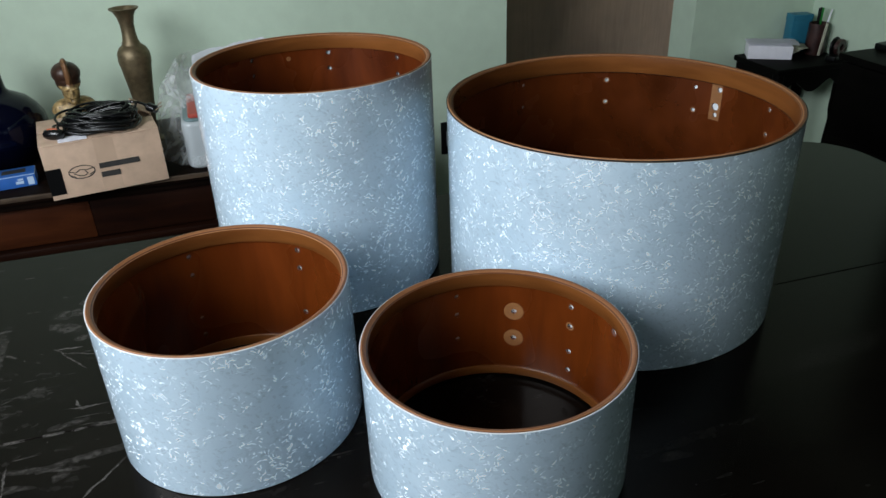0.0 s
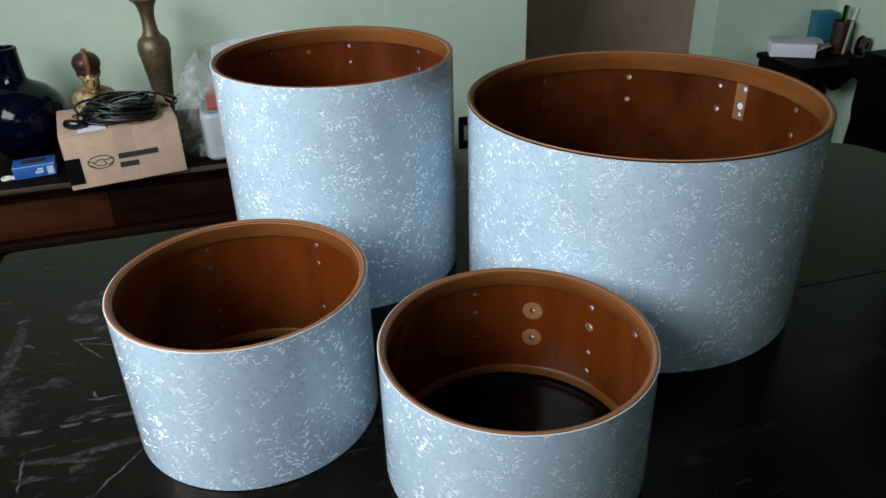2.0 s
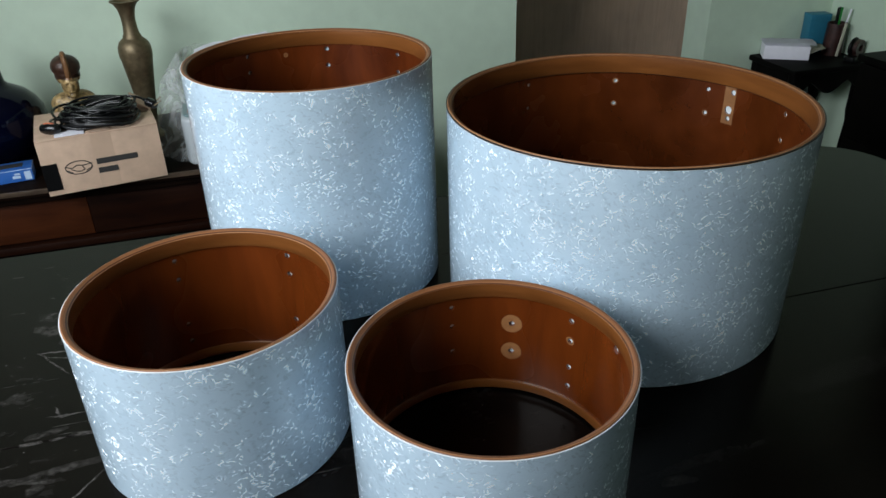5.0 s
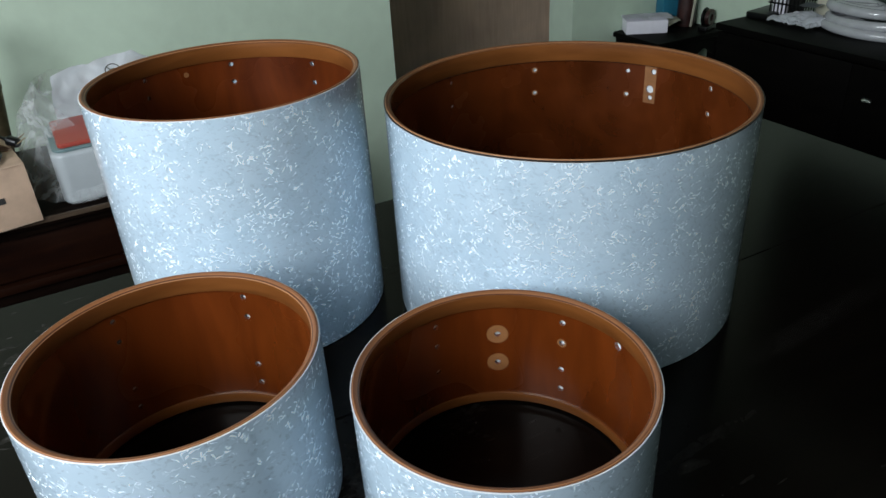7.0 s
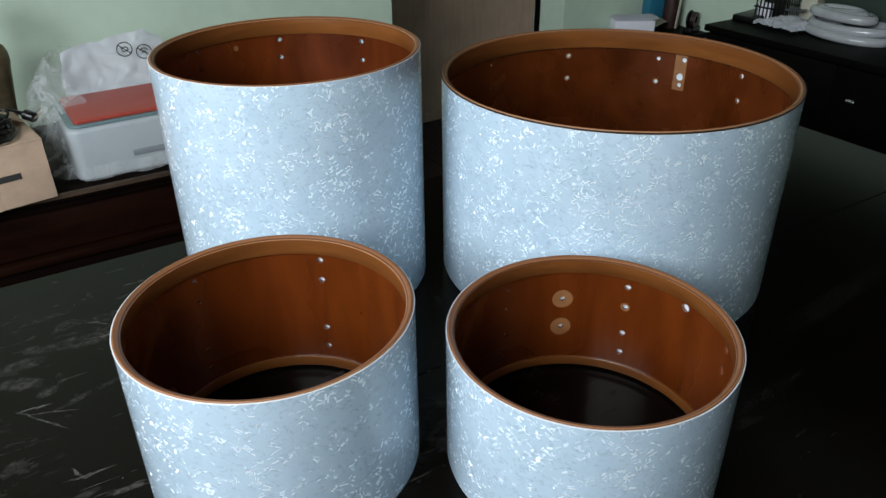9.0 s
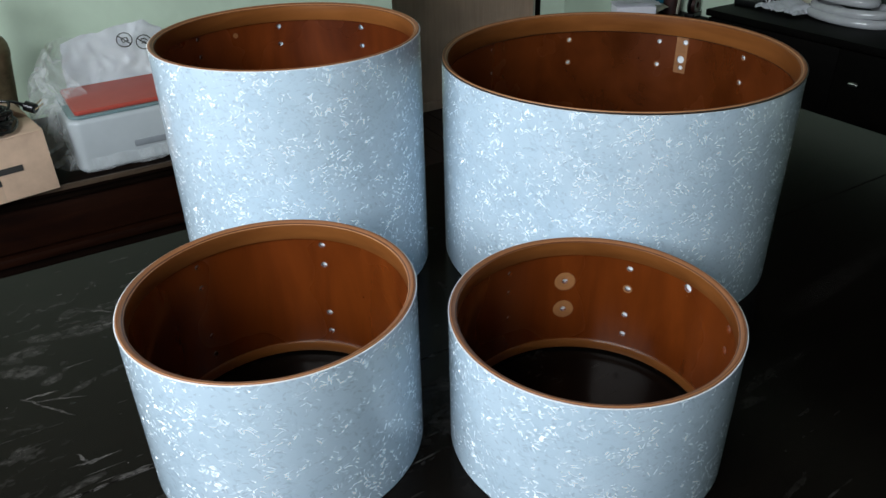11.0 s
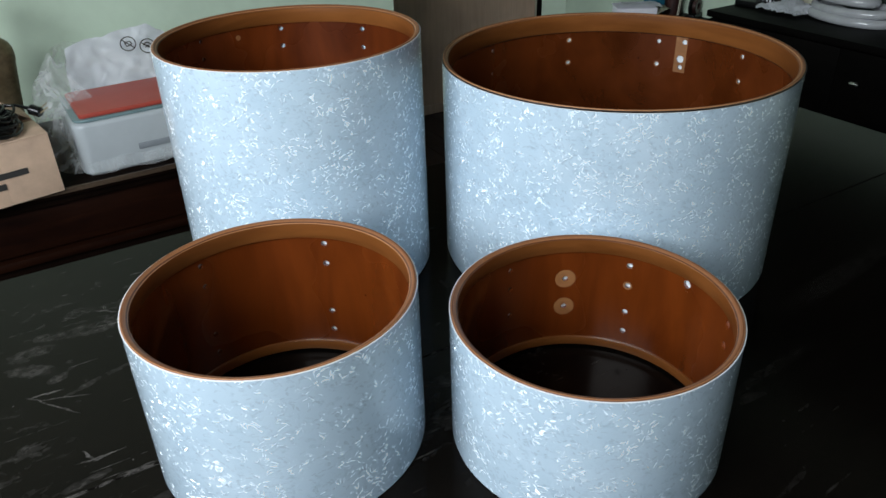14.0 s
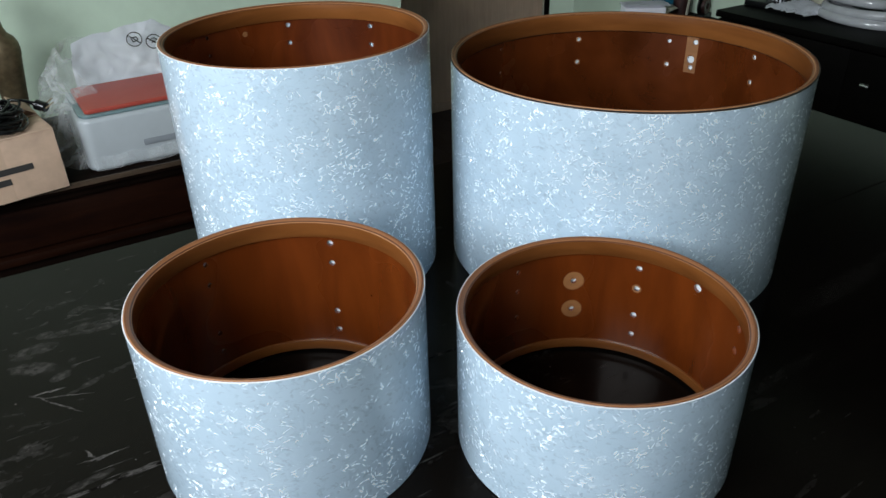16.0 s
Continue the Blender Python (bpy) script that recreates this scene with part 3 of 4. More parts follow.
for x in (-0.87, 0.85):
    part("apron", box(x, x + 0.02, -0.45, 0.45, TOP - 0.12, TOP - 0.034, 0.002), BLACK_WOOD, table)
for x in (-0.86, 0.86):
    for y in (-0.46, 0.46):
        part("leg", lathe(((0, 0), (0.022, 0), (0.026, 0.01), (0.024, 0.3), (0.032, 0.52), (0.04, 0.56), (0.034, 0.6), (0.042, 0.62), (0.042, TOP - 0.034), (0, TOP - 0.034)), 24), BLACK_WOOD, table, m=pose(x, y, 0))


# ---- the drum shells ----
def shell_wall(r_in, r_out, z0, z1, holes, segments=120, arc=None, deep=0.003):
    """A ply cylinder, or an arc of it, whose inner face is bored through by holes (degrees, height, radius)."""
    turn = 2 * math.pi

    def merged(spans):
        """Overlapping spans joined."""
        out = []
        for lo, hi in sorted(spans):
            if out and lo < out[-1][1] + 1e-5:
                out[-1] = (out[-1][0], max(hi, out[-1][1]))
            else:
                out.append((lo, hi))
        return out
    cuts = [turn * k / segments for k in range(segments)] if arc is None else [radians(arc[0]), radians(arc[1])]
    for lo, hi in merged([(radians(a) - r * 1.12 / r_in, radians(a) + r * 1.12 / r_in) for a, z, r in holes]):
        mid, half = (lo + hi) / 2, (hi - lo) / 2
        cuts = [c for c in cuts if arc or abs((c - mid + math.pi) % turn - math.pi) > half * 1.15] + [lo % turn, hi % turn]
    zs = [z0, z1] + [e for span in merged([(z - r * 1.12, z + r * 1.12) for a, z, r in holes]) for e in span]
    cuts, zs = sorted(cuts), sorted(set(round(z, 5) for z in zs))
    bm = bmesh.new()
    cache = {}
    r_deep = min(r_out, r_in + deep)

    def vert(a, z, r):
        key = (round(a % (2 * math.pi), 6), round(z, 6), round(r, 6))
        if key not in cache:
            cache[key] = bm.verts.new((r * math.cos(a), r * math.sin(a), z))
        return cache[key]
    for i, a0 in enumerate(cuts if arc is None else cuts[:-1]):
        a1 = cuts[(i + 1) % len(cuts)] + (2 * math.pi if i + 1 == len(cuts) else 0)
        for zlo, zhi in zip(zs, zs[1:]):
            inside = [h for h in holes if (radians(h[0]) - a0) % (2 * math.pi) < a1 - a0 and zlo < h[1] < zhi]
            if not inside:
                bm.faces.new((vert(a0, zlo, r_in), vert(a0, zhi, r_in), vert(a1, zhi, r_in), vert(a1, zlo, r_in)))
                continue
            ha, hz, hr = inside[0]
            ha = radians(ha)
            ac, wa, wz = (a0 + a1) / 2, (a1 - a0) / 2, (zhi - zlo) / 2
            zc = (zlo + zhi) / 2
            outer, rim, back = [], [], []
            for k in range(16):
                c, s = math.cos(math.pi * k / 8), math.sin(math.pi * k / 8)
                q = max(abs(c), abs(s))
                outer.append(vert(ac + wa * c / q, zc + wz * s / q, r_in))
                rim.append(bm.verts.new((r_in * math.cos(ha + hr * c / r_in), r_in * math.sin(ha + hr * c / r_in), hz + hr * s)))
                back.append(bm.verts.new((r_deep * math.cos(ha + hr * c / r_in), r_deep * math.sin(ha + hr * c / r_in), hz + hr * s)))
            if arc is None:
                bm.faces.new(back).material_index = 1
            for k in range(16):
                j = (k + 1) % 16
                bm.faces.new((outer[k], outer[j], rim[j], rim[k]))
                bm.faces.new((rim[k], rim[j], back[j], back[k]))
    return bm


def drum(label, x, y, radius, height, ring, holes, marks=(), dark_line=False, plates=(), deep=0.0054, inside=None):
    """A bare drum shell: ply wall, pearl wrap, reinforcement rings with bearing edges, bolt holes."""
    d = thing("drum_shell", label, "drum shell", (x, y, TOP), group="drum shells on the table")
    ro, ri = radius - 0.0012, radius - 0.0068
    gap = 0.0034 if dark_line else 0.0014
    ply = part("ply_wall", shell_wall(ri, ro, 0.004, height - 0.004, holes, deep=deep), inside or SHELL_WOOD, d, "orange-brown stained wood inside with bolt holes", smooth=30)
    ply.data.materials.append(WRAP_BACK)
    part("pearl_wrap", lathe(((ro, 0.0015), (radius, 0.0015), (radius, height - gap - 0.0010), (ro, height - gap - 0.0010)), 160, True), PEARL, d, "white and grey-blue marine pearl wrap")
    cut = height - gap
    part("wrap_edge", lathe(((ro, cut - 0.0009), (radius + 0.0001, cut - 0.0009), (radius + 0.0001, cut - 0.0004), (radius - 0.0004, cut), (ro, cut)), 160, True), WRAP_BACK, d, "thin white cut edge of the wrap")
    for name, z0, z1, tip in (("top_ring", height - ring, height, 1), ("bottom_ring", ring - 0.007, 0.0, -1)):
        prof = ((ri, z1 - tip * 0.0042), (ri - 0.0031, z1 - tip * 0.0042), (ri - 0.0032, z1 - tip * 0.006), (ri - 0.0032, z0 + tip * 0.0008), (ri - 0.0026, z0), (ri, z0))
        part(name, lathe(prof, 160, True), RING_WOOD, d, "lighter wood reinforcement ring", smooth=50)
        edge = ((ro, z1 - tip * gap), (ro - 0.0002, z1 - tip * 0.0010), (ro - 0.0010, z1 - tip * 0.0002), (ro - 0.0020, z1), (ri + 0.0014, z1 - tip * 0.0006), (ri - 0.0028, z1 - tip * 0.0038), (ri - 0.0031, z1 - tip * 0.0041), (ri + 0.002, z1 - tip * 0.0041))
        part("bearing_edge", lathe(edge, 160, True), EDGE_WOOD, d, "worn paler bearing edge", smooth=50)
    if dark_line:
        z = height - ring
        # this inner line is painted shade below the ring; the outer one is real
        part("shade_and_rim_line", lathe(((ri - 0.0002, z - 0.0016), (ri - 0.0024, z - 0.0010), (ri - 0.0034, z - 0.0002), (ri - 0.0002, z - 0.0002)), 160, True), BLACK_LINE, d, "dark line painted in for shade under the ring")
        part("shade_and_rim_line", lathe(((ro, height - 0.0034), (radius + 0.0004, height - 0.0034), (radius + 0.0004, height - 0.0012), (ro, height - 0.0012)), 160, True), BLACK_LINE, d, "dark line under the rim")
    for a, z, r in marks:
        bm = bmesh.new()
        bore = max([h[2] for h in holes if abs(h[0] - a) < 0.5 and abs(h[1] - z) < 0.004] or [0.0005])
        rows = [[bm.verts.new(((ri - 0.0004) * math.cos(radians(a) + q * math.cos(t) / ri), (ri - 0.0004) * math.sin(radians(a) + q * math.cos(t) / ri), z + q * math.sin(t))) for t in [math.pi * k / 12 for k in range(24)]] for q in (bore, r)]
        for k in range(24):
            bm.faces.new((rows[0][k], rows[0][(k + 1) % 24], rows[1][(k + 1) % 24], rows[1][k]))
        part("washer_mark", bm, WEAR_WOOD, d, "pale round washer mark")
    for a, z, half, high in plates:
        own = [h for h in holes if abs(h[0] - a) < half and abs(h[1] - z) < high]
        bm = shell_wall(ri - 0.0004, ri, z - high, z + high, own, arc=(a - half, a + half))
        part("plate_mark", bm, WEAR_WOOD, d, "pale rectangular plate mark")
    return d


def bored(columns):
    return [(a, z, r * 1.3) for a, zs, r in columns for z in zs]


drum("small white pearl drum shell standing open on the black table", 0.2638, 0.6982, 0.1686, 0.1832, 0.024,
     bored(((90.4, (0.1445, 0.114, 0.0718), 0.0028), (60.9, (0.1155, 0.0693), 0.0032), (30.3, (0.1457, 0.1138, 0.0703, 0.0378), 0.0032), (0.5, (0.1506,), 0.0044), (-31.1, (0.1481, 0.1171), 0.0042))),
     [(60.9, 0.1155, 0.0145), (60.9, 0.0693, 0.0145), (30.3, 0.1138, 0.0065), (30.3, 0.1457, 0.0045)], deep=0.0045)
drum("white pearl tom shell standing open on the black table", -0.052, 0.8938, 0.1680, 0.2172, 0.026,
     bored(((46.6, (0.1818, 0.1507, 0.0713, 0.0393), 0.0034), (107.0, (0.1804, 0.1489, 0.0711, 0.0407), 0.0028), (26.0, (0.1103,), 0.0012), (-12.5, (0.1799,), 0.003))),
     [(46.6, 0.0713, 0.0045), (46.6, 0.0393, 0.0045)])
drum("tall white pearl floor tom shell standing on the black table", 0.1465, 1.2929, 0.2050, 0.3973, 0.029,
     bored(((74.4, (0.3595, 0.3284), 0.0033), (30.2, (0.3586, 0.3261), 0.0033), (118.7, (0.3615, 0.3317), 0.0030))),
     [(97.1, 0.3531, 0.0045)], deep=0.0056, inside=SHELL_RED)
drum("wide white pearl bass drum shell with broad pale wooden rim", 0.6087, 1.054, 0.2826, 0.3440, 0.035,
     bored(((65.6, (0.2926, 0.2484), 0.003), (29.4, (0.295, 0.2507), 0.003), (19.0, (0.2986,), 0.0038), (19.8, (0.2503,), 0.0034), (20.1, (0.2657,), 0.0056), (-6.9, (0.2963, 0.2515), 0.003), (101.7, (0.2954, 0.251), 0.0026))),
     [(65.6, 0.2926, 0.0055), (65.6, 0.2484, 0.0055), (-6.9, 0.2963, 0.005), (-6.9, 0.2515, 0.005), (29.4, 0.2507, 0.0055)], True, ((20.1, 0.2747, 2.4, 0.0347),), deep=0.0034, inside=SHELL_BROWN)


# ---- the sideboard and what stands on it ----
SB_Y, SB_Z, SB_X0, SB_X1 = 2.08, 0.671, -1.33, 0.45
SB_MID = -0.428
sideboard = thing("sideboard", "dark mahogany sideboard along the green wall", "sideboard")
part("top", box(SB_X0, SB_X1, SB_Y, WALL_Y - 0.01, SB_Z - 0.022, SB_Z, 0.005), DARK_WOOD, sideboard, "dark worn top board")
part("front_edge", box(SB_X0 + 0.004, SB_X1 - 0.004, SB_Y - 0.0015, SB_Y + 0.006, SB_Z - 0.012, SB_Z + 0.0006, 0.0012), PALE_EDGE, sideboard, "paler front edge")
part("top_moulding", box(SB_X0 + 0.012, SB_X1 - 0.012, SB_Y + 0.012, SB_Y + 0.03, SB_Z - 0.042, SB_Z - 0.022, 0.004), DARK_WOOD, sideboard)
part("body", box(SB_X0 + 0.02, SB_X1 - 0.02, SB_Y + 0.045, WALL_Y - 0.02, 0.10, SB_Z - 0.022, 0.003), DARK_WOOD, sideboard)
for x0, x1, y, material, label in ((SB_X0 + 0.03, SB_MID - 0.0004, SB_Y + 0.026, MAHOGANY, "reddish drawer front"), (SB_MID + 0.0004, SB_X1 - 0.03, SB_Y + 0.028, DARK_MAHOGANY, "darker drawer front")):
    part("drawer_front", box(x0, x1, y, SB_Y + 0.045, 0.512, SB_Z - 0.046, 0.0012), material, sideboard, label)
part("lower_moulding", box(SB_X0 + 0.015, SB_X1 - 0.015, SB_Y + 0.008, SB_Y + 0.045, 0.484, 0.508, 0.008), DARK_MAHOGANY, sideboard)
part("lower_rail", box(SB_X0 + 0.02, SB_X1 - 0.02, SB_Y + 0.025, SB_Y + 0.045, 0.43, 0.482, 0.003), DARK_WOOD, sideboard)
for x0, x1 in ((SB_X0 + 0.03, SB_MID - 0.004), (SB_MID + 0.004, SB_X1 - 0.03)):
    part("door", box(x0, x1, SB_Y + 0.03, SB_Y + 0.045, 0.12, 0.425, 0.004), MAHOGANY, sideboard)
for x in (SB_X0 + 0.06, SB_X1 - 0.06):
    for y in (SB_Y + 0.09, WALL_Y - 0.08):
        part("foot", lathe(((0, 0), (0.02, 0), (0.03, 0.1), (0, 0.1)), 20), DARK_WOOD, sideboard, m=pose(x, y, 0))


def ellipse_ring(cx, cz, rx, rz, width, y, lines=()):
    """A flat printed ring in the plane of y, with strokes across it."""
    bm = bmesh.new()
    k = 40
    o = [bm.verts.new((cx + rx * math.cos(2 * math.pi * i / k), y, cz + rz * math.sin(2 * math.pi * i / k))) for i in range(k)]
    q = [bm.verts.new((cx + (rx - width) * math.cos(2 * math.pi * i / k), y, cz + (rz - width) * math.sin(2 * math.pi * i / k))) for i in range(k)]
    for i in range(k):
        bm.faces.new((o[i], o[(i + 1) % k], q[(i + 1) % k], q[i]))
    for pts in lines:
        for (xa, za), (xb, zb) in zip(pts, pts[1:]):
            d = Vector((xb - xa, 0, zb - za)).normalized() * width * 0.5
            w = Vector((-d.z, 0, d.x))
            a, b = Vector((cx + xa, y, cz + za)), Vector((cx + xb, y, cz + zb))
            bm.faces.new([bm.verts.new(v) for v in (a - w, b - w, b + w, a + w)])
    return bm


carton = thing("cardboard_box", "worn brown cardboard parcel box with black print and tape", "box", (-0.367, 2.160, SB_Z), 10.0)
W2, D2, CH = 0.148, 0.116, 0.148
carton_walls = ((-W2, W2, -D2, -D2 + 0.004), (-W2, W2, D2 - 0.004, D2), (-W2, -W2 + 0.004, -D2 + 0.004, D2 - 0.004), (W2 - 0.004, W2, -D2 + 0.004, D2 - 0.004))
for x0, x1, y0, y1 in carton_walls:
    part("side_panel", box(x0, x1, y0, y1, 0, CH, 0.001), CARDBOARD, carton)
part("bottom_panel", box(-W2 + 0.004, W2 - 0.004, -D2 + 0.004, D2 - 0.004, 0, 0.004), CARDBOARD, carton)
part("flap", box(-W2, W2, -D2, -0.002, CH, CH + 0.004, 0.001), CARDBOARD, carton, m=pose(0, 0, 0, 0.6, 0, 0))
part("flap", box(-W2, W2, 0.001, D2, CH, CH + 0.004, 0.001), CARDBOARD, carton, m=pose(0, 0, 0.001, -0.6, 0, 0))
part("lifted_flap", box(-0.05, 0.0, -0.05, 0.05, 0, 0.003, 0.001), CARDBOARD, carton, "bent end flap", m=pose(W2 - 0.002, 0.055, CH + 0.006, 0, 32, 0))
part("tape_strip", box(-0.02, 0.03, -D2 - 0.0003, -D2, 0.0, CH), TAPE, carton, "glossy brown parcel tape")
part("tape_strip", box(-0.02, 0.03, -D2, D2, CH + 0.0045, CH + 0.0058), TAPE, carton, "glossy brown parcel tape")
part("black_tape", box(-W2 - 0.001, -W2 + 0.036, -D2 - 0.0012, -D2, 0.014, 0.086), BLACK_PLASTIC, carton, "matt black tape patch")
part("black_tape", box(-W2 - 0.0012, -W2, -D2, -D2 + 0.06, 0.014, 0.086), BLACK_PLASTIC, carton, "matt black tape patch")
part("shipping_label", box(-0.10, -0.03, -0.115, -0.07, CH + 0.0045, CH + 0.0055), WHITE_PAPER, carton, "white paper label")
part("printed_mark", ellipse_ring(-0.063, 0.066, 0.033, 0.019, 0.0026, -D2 - 0.0008, (((-0.033, 0.006), (-0.015, 0.0), (-0.004, 0.007), (0.012, 0.004), (0.033, 0.007)), ((-0.02, -0.002), (-0.008, -0.009), (0.004, -0.011), (0.014, -0.006), (0.008, 0.002)), ((-0.03, -0.004), (-0.016, -0.013)), ((0.03, -0.004), (0.016, -0.011)))), INK, carton, "black printed oval", smooth=0)
for x0, x1, z0, z1 in ((-0.018, 0.084, 0.066, 0.081), (-0.018, 0.030, 0.041, 0.056)):
    part("printed_bar", box(x0, x1, -D2 - 0.0014, -D2 - 0.0008, z0, z1), INK, carton, "black printed bar")

# coiled cable on the box
rng = random.Random(4)
cable = thing("power_cable", "coiled black power cable lying on the cardboard box", "cable", (-0.352, 2.128, SB_Z + CH + 0.0115))
for k in range(34):
    level = k / 33
    rx, ry = rng.uniform(0.080, 0.108) - 0.022 * level, rng.uniform(0.052, 0.076) - 0.014 * level
    ph, cx, cy, z0 = rng.uniform(0, 6.3), rng.uniform(-0.014, 0.014), rng.uniform(-0.012, 0.012), 0.037 * level
    pts = [(cx + rx * math.cos(t) + 0.008 * math.sin(3 * t + ph), cy + ry * math.sin(t) + 0.008 * math.cos(2 * t + ph), max(0.0, z0 + 0.010 * math.sin(2 * t + ph))) for t in [2 * math.pi * i / 48 for i in range(48)]]
    part("loop", tube(pts, 0.0033, 8, True), CABLE, cable, smooth=60)
tail = [(0.05, 0.05, 0.038), (0.08, 0.045, 0.041), (0.105, 0.03, 0.042), (0.120, 0.014, 0.040), (0.130, 0.004, 0.035)]
part("lead", tube(tail, 0.0036, 8), CABLE, cable, smooth=60)
plug = part("plug", tube([(0.124, 0.010, 0.038), (0.131, 0.004, 0.035), (0.133, 0.002, 0.034), (0.141, -0.004, 0.031), (0.150, -0.010, 0.027), (0.152, -0.012, 0.026)], lambda u: (0.0045 + 0.006 * u) if u < 0.3 else (0.0125 if u < 0.9 else 0.0105), 14), CABLE, cable, "moulded black plug")
for k in (-1, 1):
    part("pin", tube([(0.150, -0.010 + 0.005 * k, 0.029 + 0.003 * k), (0.170, -0.010 + 0.007 * k, 0.041 + 0.003 * k)], 0.0015, 8), BRASS, plug, "dull metal pin")
part("connector", tube([(-0.132 + 0.052 * k / 12, -0.050 - 0.018 * k / 12, 0.006) for k in range(13)], lambda u: 0.004 + 0.0115 * math.sqrt(max(0.0, 1 - (2 * u - 1) ** 2)), 16), CABLE, cable, "rounded black inline switch", smooth=60)
part("switch_rocker", tube([(-0.118, -0.056, 0.0165), (-0.112, -0.058, 0.0185), (-0.100, -0.062, 0.0185), (-0.094, -0.064, 0.0165)], 0.0045, 12), ORANGE, cable, "orange-red rocker", smooth=60)

# cobalt demijohn
jug = thing("glass_demijohn", "large dark cobalt blue glass demijohn on the sideboard", "bottle", (-0.657, 2.38, SB_Z))
part("glass_body", lathe(((0, 0.004), (0.06, 0.0), (0.07, 0.003), (0.079, 0.012), (0.104, 0.045), (0.120, 0.078), (0.127, 0.108), (0.123, 0.14), (0.109, 0.167), (0.088, 0.190), (0.062, 0.205), (0.048, 0.212), (0.041, 0.222), (0.0385, 0.25), (0.037, 0.298), (0.029, 0.298), (0.029, 0.22), (0, 0.21)), 80), BLUE_GLASS, jug, smooth=60)
part("lip", lathe(((0.029, 0.2985), (0.0372, 0.2985), (0.0378, 0.302), (0.0378, 0.308), (0.0365, 0.311), (0.030, 0.311), (0.029, 0.308)), 64, True), BLUE_GLASS, jug, smooth=60)

# brass vase
urn = thing("brass_vase", "tall aged brass vase with a flared lip", "vase", (-0.258, 2.43, SB_Z))
part("vase_body", lathe(((0, 0.0), (0.040, 0.0), (0.041, 0.008), (0.030, 0.016), (0.022, 0.03), (0.024, 0.06), (0.029, 0.10), (0.037, 0.17), (0.046, 0.24), (0.0515, 0.285), (0.051, 0.302), (0.044, 0.318), (0.033, 0.328), (0.0285, 0.332), (0.0285, 0.336), (0.024, 0.345), (0.0215, 0.37), (0.022, 0.395), (0.027, 0.42), (0.036, 0.437), (0.0455, 0.443), (0.046, 0.446), (0.040, 0.447), (0.024, 0.43), (0.017, 0.39), (0, 0.36)), 64), BRASS, urn, m=Matrix.Scale(0.915, 4), smooth=50)
part("engraved_band", lathe(((0.0503, 0.268), (0.0513, 0.268), (0.0523, 0.288), (0.0513, 0.288)), 64, True), BRASS, urn, m=Matrix.Scale(0.915, 4))

# small bust: one fused plain shape, painted brown above and gilt below
bust_form = bmesh.new()
BLOBS = (((0, 0.004, 0.266), (0.0425, 0.043, 0.035), 0), ((0, 0.002, 0.247), (0.036, 0.038, 0.026), 0), ((0.026, 0.004, 0.232), (0.009, 0.022, 0.018), 20), ((-0.026, 0.004, 0.232), (0.009, 0.022, 0.018), -20), ((0, -0.012, 0.212), (0.0255, 0.030, 0.042), 0), ((0, -0.034, 0.184), (0.011, 0.010, 0.010), 0),
         ((0, 0.006, 0.178), (0.022, 0.020, 0.04), 0), ((0, 0.006, 0.130), (0.064, 0.040, 0.060), 0), ((0, 0, 0.080), (0.080, 0.050, 0.090), 0), ((0.036, 0.010, 0.162), (0.034, 0.026, 0.022), 30), ((-0.036, 0.010, 0.162), (0.034, 0.026, 0.022), -30),
         ((0.020, -0.034, 0.110), (0.014, 0.014, 0.055), -14), ((-0.024, -0.034, 0.105), (0.014, 0.014, 0.055), 14),
         ((0, -0.038, 0.272), (0.008, 0.008, 0.034), 0), ((0, -0.012, 0.304), (0.009, 0.022, 0.010), 0), ((0, -0.043, 0.209), (0.0045, 0.006, 0.010), 0), ((-0.010, -0.037, 0.222), (0.008, 0.006, 0.003), 0), ((0.010, -0.037, 0.222), (0.008, 0.006, 0.003), 0),
         ((0, -0.041, 0.197), (0.011, 0.005, 0.0028), 0), ((0, 0, 0.012), (0.072, 0.052, 0.02), 0))
for (cx, cy, cz), (sx, sy, sz), turn in BLOBS:
    m = Matrix.Translation((cx, cy, cz)) @ Matrix.Rotation(radians(turn), 4, "Y") @ Matrix.Diagonal((sx, sy, sz, 1))
    bmesh.ops.create_uvsphere(bust_form, u_segments=28, v_segments=18, radius=1, matrix=m)
for v in bust_form.verts:
    v.co.z = max(0.0, v.co.z)
bust = part("bust", bust_form, GILT, None, m=pose(-0.447, 2.375, SB_Z, 0, 0, 14) @ Matrix.Scale(0.935, 4), smooth=60)
fuse = bust.modifiers.new("fuse", "REMESH")
fuse.mode, fuse.voxel_size, fuse.use_smooth_shade = "VOXEL", 0.0022, True
tagged(bust, "small gilt and brown turbaned bust on the sideboard", "statue")

# small blue carton and a paper clip
bluebox = thing("small_carton", "small blue printed carton lying on the sideboard", "box", (-0.612, 2.188, SB_Z), 8.0)
part("carton_body", box(-0.053, 0.053, -0.033, 0.033, 0, 0.035, 0.0015), BLUE_CARD, bluebox)
part("carton_lid_line", box(-0.0532, 0.0532, -0.0333, 0.0333, 0.0325, 0.0342), PALE_BLUE, bluebox, "pale stripe")
part("dark_window", box(-0.03, 0.03, -0.012, 0.018, 0.035, 0.0358), INK, bluebox, "dark oval window")
part("barcode_label", box(0.032, 0.048, -0.0337, -0.0331, 0.004, 0.027), PALE_BLUE, bluebox, "pale barcode patch")
part("printed_bar", box(0.002, 0.022, -0.0337, -0.0331, 0.01, 0.018), PALE_BLUE, bluebox, "pale printed bar")
part("printed_bar", box(0.008, 0.022, -0.0337, -0.0331, 0.020, 0.025), PALE_BLUE, bluebox, "pale printed bar")
